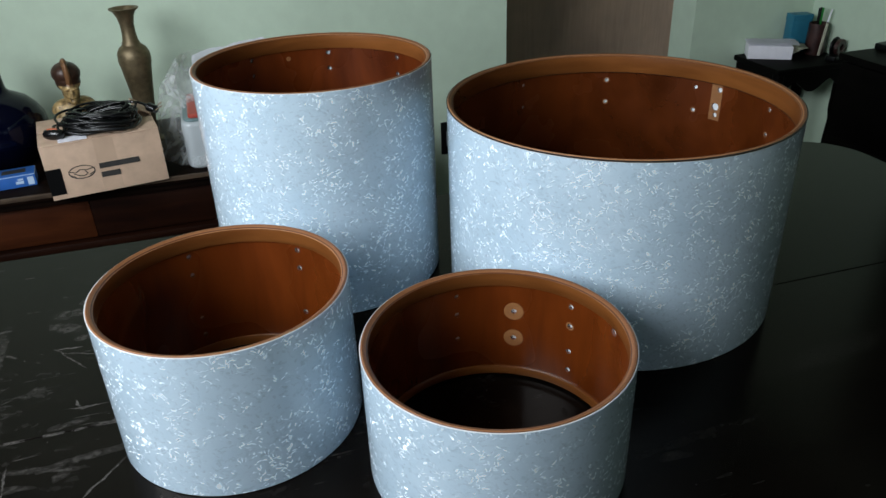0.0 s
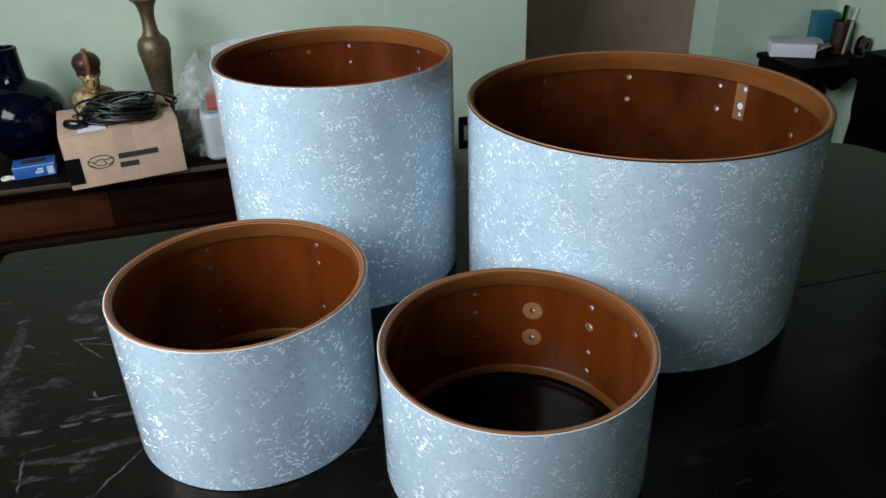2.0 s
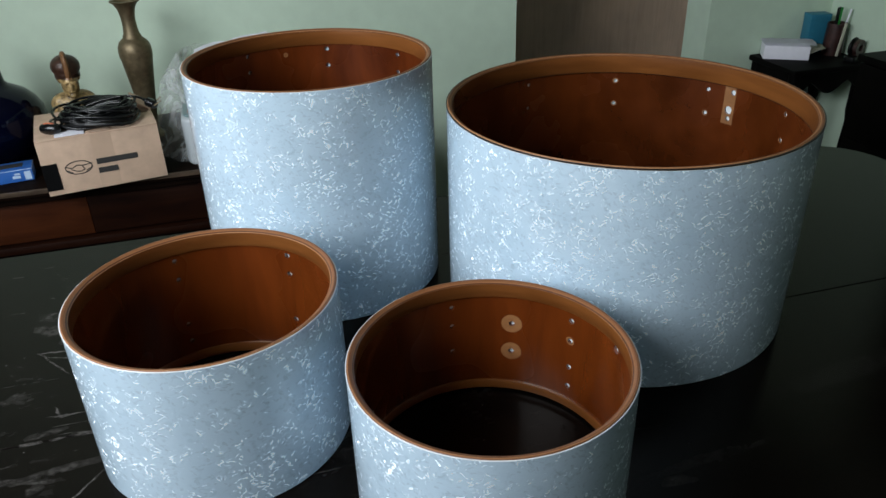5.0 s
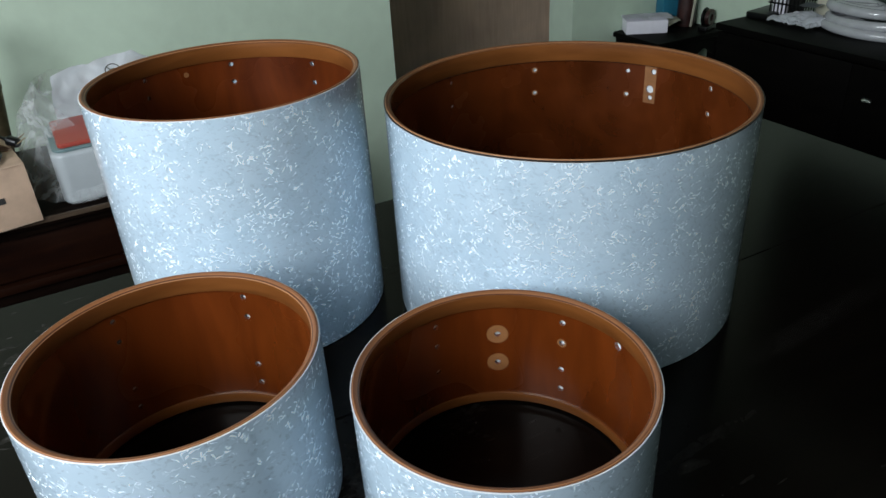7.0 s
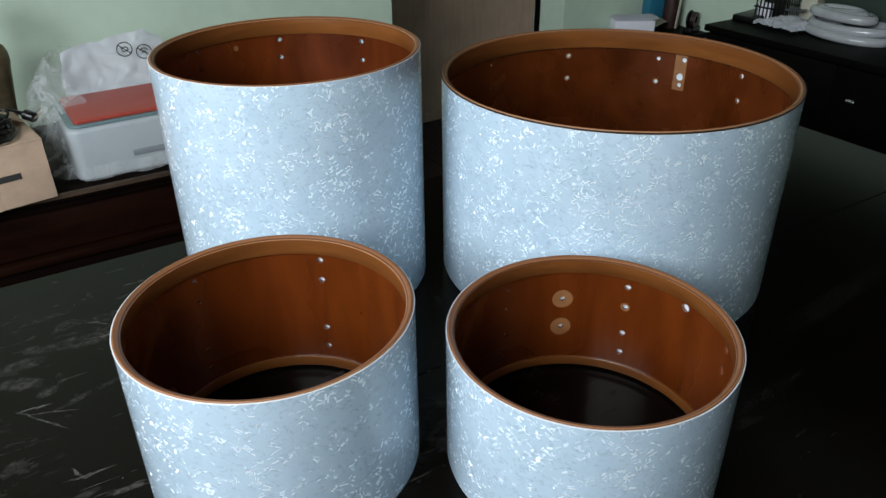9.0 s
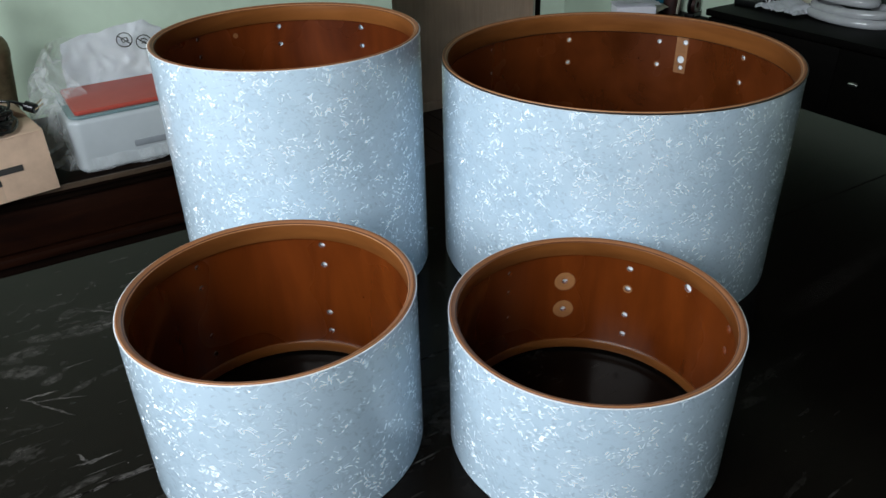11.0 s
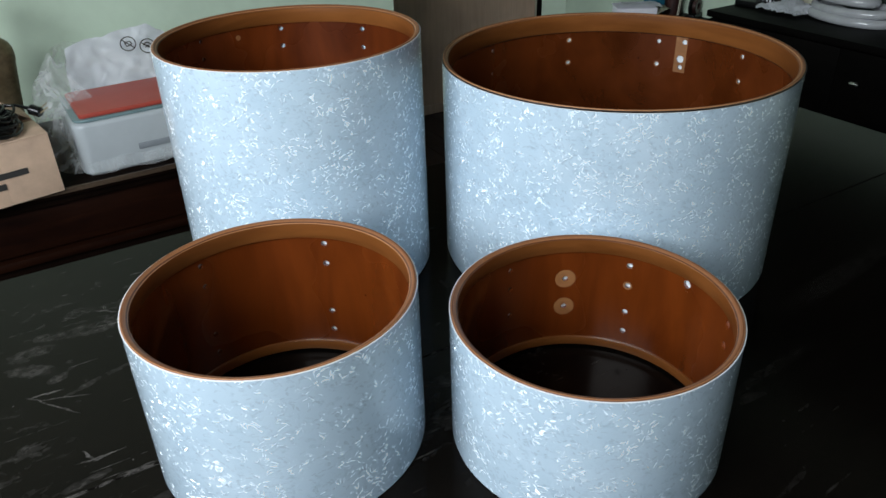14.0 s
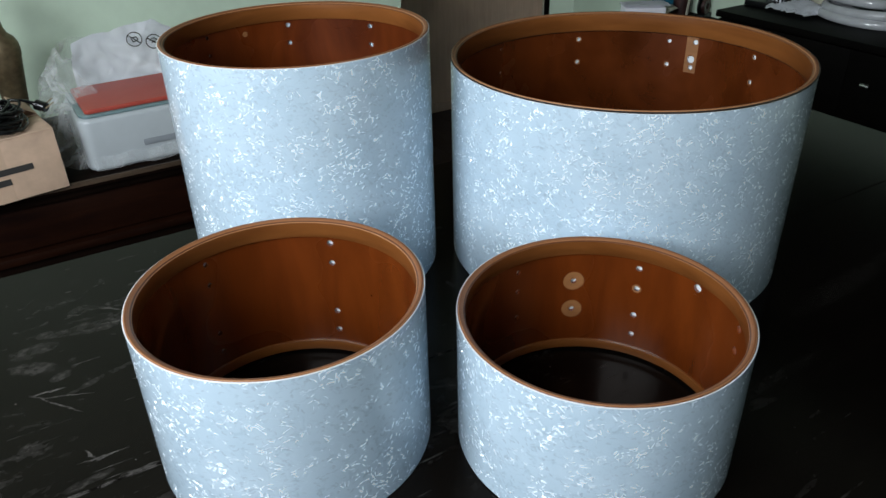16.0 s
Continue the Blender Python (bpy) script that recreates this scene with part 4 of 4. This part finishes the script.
clip = thing("bottle_opener", "small white metal opener lying by the blue carton", "tool", (-0.681, 2.155, SB_Z), 5)
part("loop", tube([(0.011 * math.cos(t), 0.010 * math.sin(t), 0.006) for t in [2 * math.pi * k / 20 for k in range(20)]], 0.0045, 8, True), WHITE_PAINT, clip)
part("stem", box(0.009, 0.031, -0.008, 0.010, 0.002, 0.010, 0.002), WHITE_PAINT, clip)

# printer with its packing
printer = thing("printer", "light grey inkjet printer with a red lid in plastic packing", "printer", (0.052, 2.238, SB_Z + 0.001), 1.5)
part("body", slab(rounded(-0.20, 0.21, -0.12, 0.12, (0.03, 0.03, 0.02, 0.02)), 0.0, 0.137, 0.012, 4), GREY_PLASTIC, printer, "light grey case", smooth=25)
# the bed edge's grey-green is a reflection put into its colour
part("scanner_bed", slab(rounded(-0.193, 0.203, -0.113, 0.117, (0.03, 0.03, 0.02, 0.02)), 0.1375, 0.1445, 0.002, 2), REFLECTED_TEAL, printer, "scanner bed edge in a grey-green painted in for a reflection")
part("lid", slab(rounded(-0.178, 0.195, -0.106, 0.112, (0.012, 0.012, 0.012, 0.012)), 0.145, 0.157, 0.004, 3), RED_PLASTIC, printer, "brick red lid")
part("output_slot", box(-0.06, 0.16, -0.1225, -0.115, 0.044, 0.062, 0.004), SMOKE, printer, "grey paper slot")
part("control_mark", box(0.02, 0.06, -0.1215, -0.115, 0.112, 0.118, 0.001), SMOKE, printer)


def crumpled(cols, rows, place, amount, scale, seed, thick=0.0006):
    """A thin creased sheet: place(u, v) gives its smooth form."""
    bm = bmesh.new()
    grid = []
    for j in range(rows + 1):
        line = []
        for i in range(cols + 1):
            p = Vector(place(i / cols, j / rows))
            q = p * scale + Vector((seed, seed * 1.7, 0))
            line.append(bm.verts.new(p + amount * (noise.noise_vector(q) + 0.5 * noise.noise_vector(q * 2.3))))
        grid.append(line)
    for j in range(rows):
        for i in range(cols):
            bm.faces.new((grid[j][i], grid[j][i + 1], grid[j + 1][i + 1], grid[j + 1][i]))
    if thick:
        bmesh.ops.solidify(bm, geom=list(bm.faces), thickness=thick)
    return bm


# white foam sheet standing behind the lid, in the clear bag
sheet = thing("packing_bag", "white packing bag with two printed warning signs behind the printer", "bag", (0, 0, 0))


def sheet_form(u, v):
    return (-0.112 + 0.26 * u + 0.02 * v, 2.362 + 0.055 * v + 0.010 * math.sin(5 * u), SB_Z + 0.142 + v * (0.112 + 0.05 * u - 0.25 * max(0, u - 0.85)))


part("foam_sheet", crumpled(60, 36, sheet_form, 0.011, 17, 3.1, 0.002), WHITE_BAG, sheet, smooth=80)
for k, (cx, cz) in enumerate(((0.064, 0.924), (0.113, 0.911))):
    strokes = (((-0.016, 0.014), (0.016, -0.014)), ((-0.008, 0.004), (0.006, 0.006), (0.010, -0.002), (-0.004, -0.007), (-0.008, 0.004))) if k == 0 else (((-0.016, 0.012), (0.016, -0.014)), ((-0.010, 0.003), (-0.004, 0.009), (0.004, 0.009), (0.010, 0.003)), ((-0.006, -0.004), (0.0, 0.002), (0.006, -0.004)))
    part("warning_sign", ellipse_ring(cx, cz, 0.0212, 0.0202, 0.0028, 2.372, strokes), INK, sheet, "black round warning sign", m=pose(0, 0, 0), smooth=0)


def bag_form(u, v):
    # an open-fronted hood round the end of the printer, lower at its front corner
    a = radians(236 - 226 * u)
    w = 0.25 + 0.02 * math.sin(7 * u)
    lean = 1 - 0.36 * v ** 2
    return (0.05 + w * lean * math.cos(a) * 1.02 - 0.01, 2.255 + 0.17 * (1 - 0.25 * v) * math.sin(a) + 0.10 * v, SB_Z + 0.006 + (0.262 - 0.16 * max(0.0, u - 0.45)) * min(1.0, 0.5 + 2.6 * u) * v ** 0.9)


bag = thing("plastic_bag", "clear crumpled plastic bag round the printer", "bag", (0, 0, 0))
part("film", crumpled(56, 34, bag_form, 0.011, 15, 7.7, 0.0), BAG, bag, smooth=80)


def skirt_form(u, v):
    return (-0.132 + 0.26 * u, 2.1115 - 0.004 * v + 0.002 * math.sin(18 * u), SB_Z + 0.040 - 0.034 * v)


part("film_skirt", crumpled(40, 10, skirt_form, 0.003, 20, 2.2, 0.0), CLEAR_BAG, bag, smooth=80)


# ---- the corner table ----
CT_Z = 0.66
corner = thing("corner_table", "small black carved side table in the corner", "table", (0, 0, 0))
part("top", slab(rounded(2.05, WALL_X - 0.01, 2.365, WALL_Y - 0.01, (0.01, 0.004, 0.004, 0.01)), CT_Z - 0.022, CT_Z, 0.006), BLACK_WOOD, corner)


def scalloped(length, drop):
    """A valance board with a carved lower edge, along x."""
    up = [(length, 0.0), (0.0, 0.0)]
    low = []
    for k in range(25):
        u = k / 24
        low.append((u * length, -drop * (0.45 + 0.55 * abs(math.cos(2 * math.pi * u)) ** 1.5)))
    bm = bmesh.new()
    f = [bm.verts.new((x, 0, z)) for x, z in low + up]
    g = [bm.verts.new((x, 0.014, z)) for x, z in low + up]
    k = len(f)
    bm.faces.new(f)
    bm.faces.new(g[::-1])
    for i in range(k):
        bm.faces.new((f[i], f[(i + 1) % k], g[(i + 1) % k], g[i]))
    return bm


part("valance", scalloped(0.335, 0.085), BLACK_WOOD, corner, "carved valance", m=pose(2.068, 2.378, CT_Z - 0.022), smooth=0)
part("valance", scalloped(0.25, 0.085), BLACK_WOOD, corner, "carved valance", m=pose(2.07, 2.635, CT_Z - 0.022, 0, 0, -90), smooth=0)
for x in (2.08, WALL_X - 0.035):
    for y in (2.393, WALL_Y - 0.035):
        part("leg", lathe(((0, 0), (0.016, 0), (0.02, 0.03), (0.014, 0.1), (0.02, 0.3), (0.015, 0.42), (0.022, 0.46), (0.022, CT_Z - 0.022), (0, CT_Z - 0.022)), 18), BLACK_WOOD, corner, m=pose(x, y, 0))

papers = thing("paper_pack", "white open pack of paper slips on the corner table", "paper", (2.155, 2.565, CT_Z), -30)
part("pack", box(-0.085, 0.085, -0.05, 0.05, 0, 0.052, 0.002), WHITE_PAPER, papers)
part("top_sheet", crumpled(10, 8, lambda u, v: (-0.09 + 0.2 * u, -0.045 + 0.11 * v, 0.058), 0.006, 20, 1.3, 0.001), WHITE_PAPER, papers, smooth=0)
part("loose_sheet", crumpled(8, 6, lambda u, v: (0.085 + 0.06 * u, -0.03 + 0.09 * v, 0.03 + 0.012 * u), 0.008, 24, 5.3, 0.001), CREAM, papers, smooth=0)

teal = thing("teal_box", "upright teal card box on the corner table", "box", (2.312, 2.60, CT_Z), -10)
part("body", box(-0.042, 0.042, -0.028, 0.028, 0, 0.15, 0.002), TEAL_CARD, teal)
part("lid", box(-0.043, 0.043, -0.029, 0.029, 0.128, 0.153, 0.002), TEAL_CARD, teal)

pot = thing("pen_pot", "mottled brown pen pot with pens", "pen holder", (2.352, 2.53, CT_Z))
part("cup", lathe(((0, 0), (0.036, 0), (0.039, 0.012), (0.037, 0.125), (0.034, 0.125), (0.033, 0.01), (0, 0.01)), 32), RUST, pot)
for x, y, h, lx, ly, r, material, label in ((-0.010, 0.0, 0.185, -0.003, 0.0, 0.003, BLACK_PLASTIC, "black pen"), (0.0, 0.006, 0.185, 0.001, 0.0, 0.003, BLACK_PLASTIC, "black pen"), (0.010, -0.004, 0.175, 0.038, 0.0, 0.0035, WHITE_PAPER, "white pen"), (0.008, 0.010, 0.180, 0.010, 0.006, 0.0065, GREEN, "green pen")):
    part("pen", tube([(x, y, 0.013), (x + lx * 0.5, y + ly * 0.5, h * 0.5), (x + lx, y + ly, h)], r, 10), material, pot, label, smooth=60)
part("ruler", box(-0.008, 0.004, -0.046, -0.043, 0.0, 0.128, 0.0005), CREAM, pot, "pale ruler leaning at the front", m=pose(-0.012, 0, 0, -3, 9, 0))
dispenser = thing("tape_dispenser", "dark tape dispenser with a clear roll on the corner table", "tape dispenser", (2.365, 2.42, CT_Z), 20)
part("base", slab(rounded(-0.045, 0.045, -0.022, 0.022, (0.01,) * 4), 0, 0.02, 0.004), BLACK_PLASTIC, dispenser)
part("cheek", lathe(((0, 0), (0.036, 0), (0.038, 0.004), (0.036, 0.008), (0, 0.008)), 28), BLACK_PLASTIC, dispenser, m=pose(0, 0.016, 0.05, 90, 0, 0))
part("roll", lathe(((0.014, 0), (0.032, 0), (0.032, 0.016), (0.014, 0.016)), 28, True), RUST, dispenser, "dark tape roll", m=pose(0, 0.0, 0.05, 90, 0, 0))


# ---- the black cabinet ----
CB_X, CB_Z, CB_Y0, CB_Y1 = 2.09, 0.786, 0.48, 2.115
cabinet = thing("cabinet", "long black wooden cabinet against the wall", "cabinet", (0, 0, 0))
part("top", box(CB_X - 0.012, WALL_X - 0.005, CB_Y0 - 0.012, CB_Y1, CB_Z - 0.025, CB_Z, 0.006), BLACK_WOOD, cabinet)
part("body", box(CB_X + 0.014, WALL_X - 0.01, CB_Y0, CB_Y1 - 0.01, 0.06, CB_Z - 0.025, 0.002), BLACK_WOOD, cabinet)
part("plinth", box(CB_X + 0.03, WALL_X - 0.02, CB_Y0 + 0.02, CB_Y1 - 0.03, 0, 0.06), BLACK_WOOD, cabinet)
for k in range(3):
    y0 = CB_Y0 + 0.002 + k * 0.541
    part("drawer", box(CB_X - 0.004, CB_X + 0.014, y0, y0 + 0.5395, 0.495, CB_Z - 0.030, 0.0008), BLACK_WOOD, cabinet)
    part("door", box(CB_X - 0.004, CB_X + 0.014, y0, y0 + 0.5395, 0.07, 0.4935, 0.0008), BLACK_WOOD, cabinet)
part("pull", tube([(CB_X - 0.018, 1.470, 0.659), (CB_X - 0.02, 1.483, 0.661), (CB_X - 0.018, 1.497, 0.659)], 0.006, 10), STEEL, cabinet, "small bright metal pull")
part("pull_stem", tube([(CB_X - 0.004, 1.483, 0.66), (CB_X - 0.018, 1.483, 0.66)], 0.004, 8), STEEL, cabinet)

tray = thing("flat_case", "flat black case lying on the cabinet", "case", (2.32, 2.062, CB_Z), 8)
part("shell", box(-0.10, 0.12, -0.045, 0.055, 0, 0.022, 0.006), BLACK_PLASTIC, tray)
crate = thing("wire_basket", "dark wire letter basket with papers on the cabinet", "basket", (2.345, 1.993, CB_Z), 4)
for x0, x1, y0, y1 in ((-0.07, 0.07, -0.07, -0.066), (-0.07, 0.07, 0.066, 0.07), (-0.07, -0.066, -0.07, 0.07), (0.066, 0.07, -0.07, 0.07)):
    for z in (0.004, 0.05, 0.1, 0.145):
        part("rail", box(x0, x1, y0, y1, z, z + 0.006, 0.001), BLACK_PLASTIC, crate)
for k in range(9):
    part("bar", box(-0.07, -0.066, -0.066 + k * 0.0155, -0.062 + k * 0.0155, 0.01, 0.145), BLACK_PLASTIC, crate)
    part("bar", box(-0.066 + k * 0.0155, -0.062 + k * 0.0155, -0.0705, -0.0665, 0.01, 0.145), BLACK_PLASTIC, crate)
part("base", box(-0.066, 0.066, -0.066, 0.066, 0.0, 0.004), BLACK_PLASTIC, crate)
part("card", box(-0.062, -0.05, -0.0, 0.055, 0.006, 0.07, 0.001), WHITE_PAPER, crate, "white card")
part("card", box(-0.04, 0.05, 0.01, 0.05, 0.006, 0.13, 0.001), INK, crate, "dark bundle")
wrapper = thing("plastic_wrapper", "crumpled white plastic wrapper on the cabinet", "plastic bag", (0, 0, 0))
part("film", crumpled(60, 44, lambda u, v: (2.195 + 0.145 * u, 1.99 - 0.19 * v + 0.02 * math.sin(9 * u), CB_Z + 0.014 + 0.030 * math.sin(math.pi * u) * math.sin(math.pi * v)), 0.010, 44, 4.4, 0.0012), WHITE_BAG, wrapper, smooth=70)
part("blue_scrap", crumpled(8, 6, lambda u, v: (2.255 + 0.06 * u, 1.92 - 0.06 * v, CB_Z + 0.066), 0.006, 25, 9.1, 0.001), SMOKE, wrapper, "grey-blue scrap")
jar = thing("cream_carton", "pale cream carton on the cabinet", "box", (2.378, 1.885, CB_Z), 5)
part("body", box(-0.035, 0.035, -0.03, 0.03, 0, 0.10, 0.003), CREAM, jar)
part("lid", box(-0.036, 0.036, -0.031, 0.031, 0.092, 0.105, 0.003), CREAM, jar)
# added out of view: a dark form for the table's gloss to reflect
hung = thing("unseen_wall_cabinet", "unseen dark cabinet added over the long cabinet to darken table reflections", "cabinet", (WALL_X, 1.02, 1.27))
part("carcass", box(-0.16, 0, -0.82, 0.86, 0, 1.05, 0.003), BLACK_WOOD, hung)
for k in range(3):
    y0 = -0.815 + k * 0.56
    leaf = part("door", box(-0.178, -0.1605, y0, y0 + 0.554, 0.004, 1.046, 0.002), BLACK_WOOD, hung)
    part("pull", tube([(-0.190, y0 + 0.50, 0.10), (-0.192, y0 + 0.50, 0.13), (-0.190, y0 + 0.50, 0.16)], 0.004, 8), BLACK_PLASTIC, leaf)
hose = thing("coiled_hose", "coil of thick milky plastic hose on the cabinet", "hose", (2.312, 1.702, CB_Z))
COILS = ((0.076, 0.146, 0.0165, 0.0, 0.0, 0.0160), (0.070, 0.136, 0.0440, 0.004, -0.004, 0.0150), (0.048, 0.112, 0.0160, 0.0, 0.0, 0.0140), (0.058, 0.104, 0.0740, 0.010, 0.024, 0.0165), (0.030, 0.076, 0.0800, 0.012, 0.026, 0.0160), (0.006, 0.050, 0.0780, 0.012, 0.028, 0.0150))
for k, (rx, ry, z, dx, dy, thick) in enumerate(COILS):
    pts = [(dx + rx * math.cos(t), dy + ry * math.sin(t) + 0.006 * math.sin(2 * t + k), z + 0.004 * math.sin(t + 1.9 * k)) for t in [2 * math.pi * i / 64 for i in range(64)]]
    part("coil", tube(pts, thick, 14, True), HOSE, hose, smooth=60)
part("loose_end", tube([(0.02 - 0.09 * u, -0.02 + 0.04 * u, 0.014 - 0.006 * u) for u in [k / 10 for k in range(11)]], 0.0055, 10), HOSE, hose, "thin loose hose end", smooth=60)
bag_tail = thing("plastic_wrapping", "torn clear plastic wrapping beside the coiled hose", "plastic bag", (0, 0, 0))
part("film", crumpled(40, 24, lambda u, v: (2.395 - 0.10 * v + 0.012 * math.sin(7 * u), 1.565 - 0.19 * u, CB_Z + 0.010 + 0.075 * (1 - v) * (1 - 0.5 * u)), 0.010, 22, 8.3, 0.0), BAG, bag_tail, smooth=80)
case = thing("dark_case", "dark green glossy case standing behind the hose", "case", (2.392, 1.70, CB_Z))
part("shell", box(-0.020, 0.022, -0.13, 0.145, 0, 0.20, 0.010, 3), SMOKE_DARK, case)
part("lid_seam", box(-0.0208, 0.0225, -0.1305, 0.1455, 0.140, 0.144), BLACK_PLASTIC, case, "black seam under the lid")
part("latch", box(-0.025, -0.020, -0.02, 0.02, 0.128, 0.152, 0.002), BLACK_PLASTIC, case, "black latch")
striped = thing("striped_box", "dull purple box with grey stripes against the wall", "box", (2.392, 1.475, CB_Z), 3)
part("body", box(-0.020, 0.022, -0.07, 0.072, 0, 0.21, 0.002), PURPLE, striped)
for y in (-0.045, 0.0, 0.045):
    part("stripe", box(-0.0212, -0.0204, y - 0.008, y + 0.008, 0.004, 0.206), SMOKE, striped, "grey stripe")
measure_tape = thing("tape_measure", "green and black tape measure on the cabinet", "tool", (2.33, 1.462, CB_Z), 10)
part("case", box(-0.022, 0.022, -0.024, 0.024, 0, 0.05, 0.007), GREEN, measure_tape)
part("grip", box(-0.024, 0.024, -0.026, 0.014, 0.010, 0.052, 0.006), BLACK_PLASTIC, measure_tape, "black grip")
pad = thing("yellow_case", "small yellow plastic case on the cabinet", "case", (2.305, 1.352, CB_Z), 5)
part("body", box(-0.025, 0.025, -0.025, 0.025, 0, 0.04, 0.006), YELLOW, pad)
part("lid", box(-0.026, 0.026, -0.026, 0.026, 0.03, 0.046, 0.005), YELLOW, pad)
bits = thing("screw_tin", "small brown and silver tin on the cabinet", "tin", (2.33, 1.525, CB_Z))
part("tin", lathe(((0, 0), (0.014, 0), (0.015, 0.012), (0.014, 0.014), (0, 0.014)), 20), STEEL, bits)
part("tin_lid", lathe(((0, 0.0142), (0.0155, 0.0142), (0.0155, 0.019), (0, 0.02)), 20), RUST, bits)


# ---- the floor ----
boards = new("floor")
tagged(boards, "dark reddish floorboards", kind="structure")
part("subfloor", box(LEFT_X - 0.2, 3.3, REAR_Y - 0.2, 4.1, -0.1, -0.021), BLACK_WOOD, boards)
Y0, Y1, WIDE = REAR_Y - 0.1, 3.9, 0.12
plank_meshes = {}
laid = []
for i in range(int((3.2 - LEFT_X) / WIDE) + 1):
    y = Y0
    length = 0.45 + 0.37 * (i % 4)
    while y < Y1 - 0.05:
        end = min(Y1, y + length)
        laid.append((LEFT_X + WIDE * i, y, round(end - y - 0.002, 3)))
        y, length = end, 1.9
laid.sort(key=lambda p: math.hypot(p[0] - 0.3, p[1] + p[2] / 2 - 1.6))
rest_planks = bmesh.new()
for k, (x, y, length) in enumerate(laid):
    if k >= 300:
        box(x, x + 0.118, y, y + length, -0.02, 0.0, bm=rest_planks)
        continue
    if length not in plank_meshes:
        plank_meshes[length] = finish(box(0, 0.118, 0, length, -0.02, 0.0, 0.0015, 1), "plank", 0)
        plank_meshes[length].materials.append(FLOOR_WOOD)
    o = new("plank", plank_meshes[length])
    o.parent = boards
    o.location = (x, y, 0)
if len(laid) > 300:
    tagged(part("planks", rest_planks, FLOOR_WOOD, boards, smooth=0), kind="stuff")
else:
    rest_planks.free()
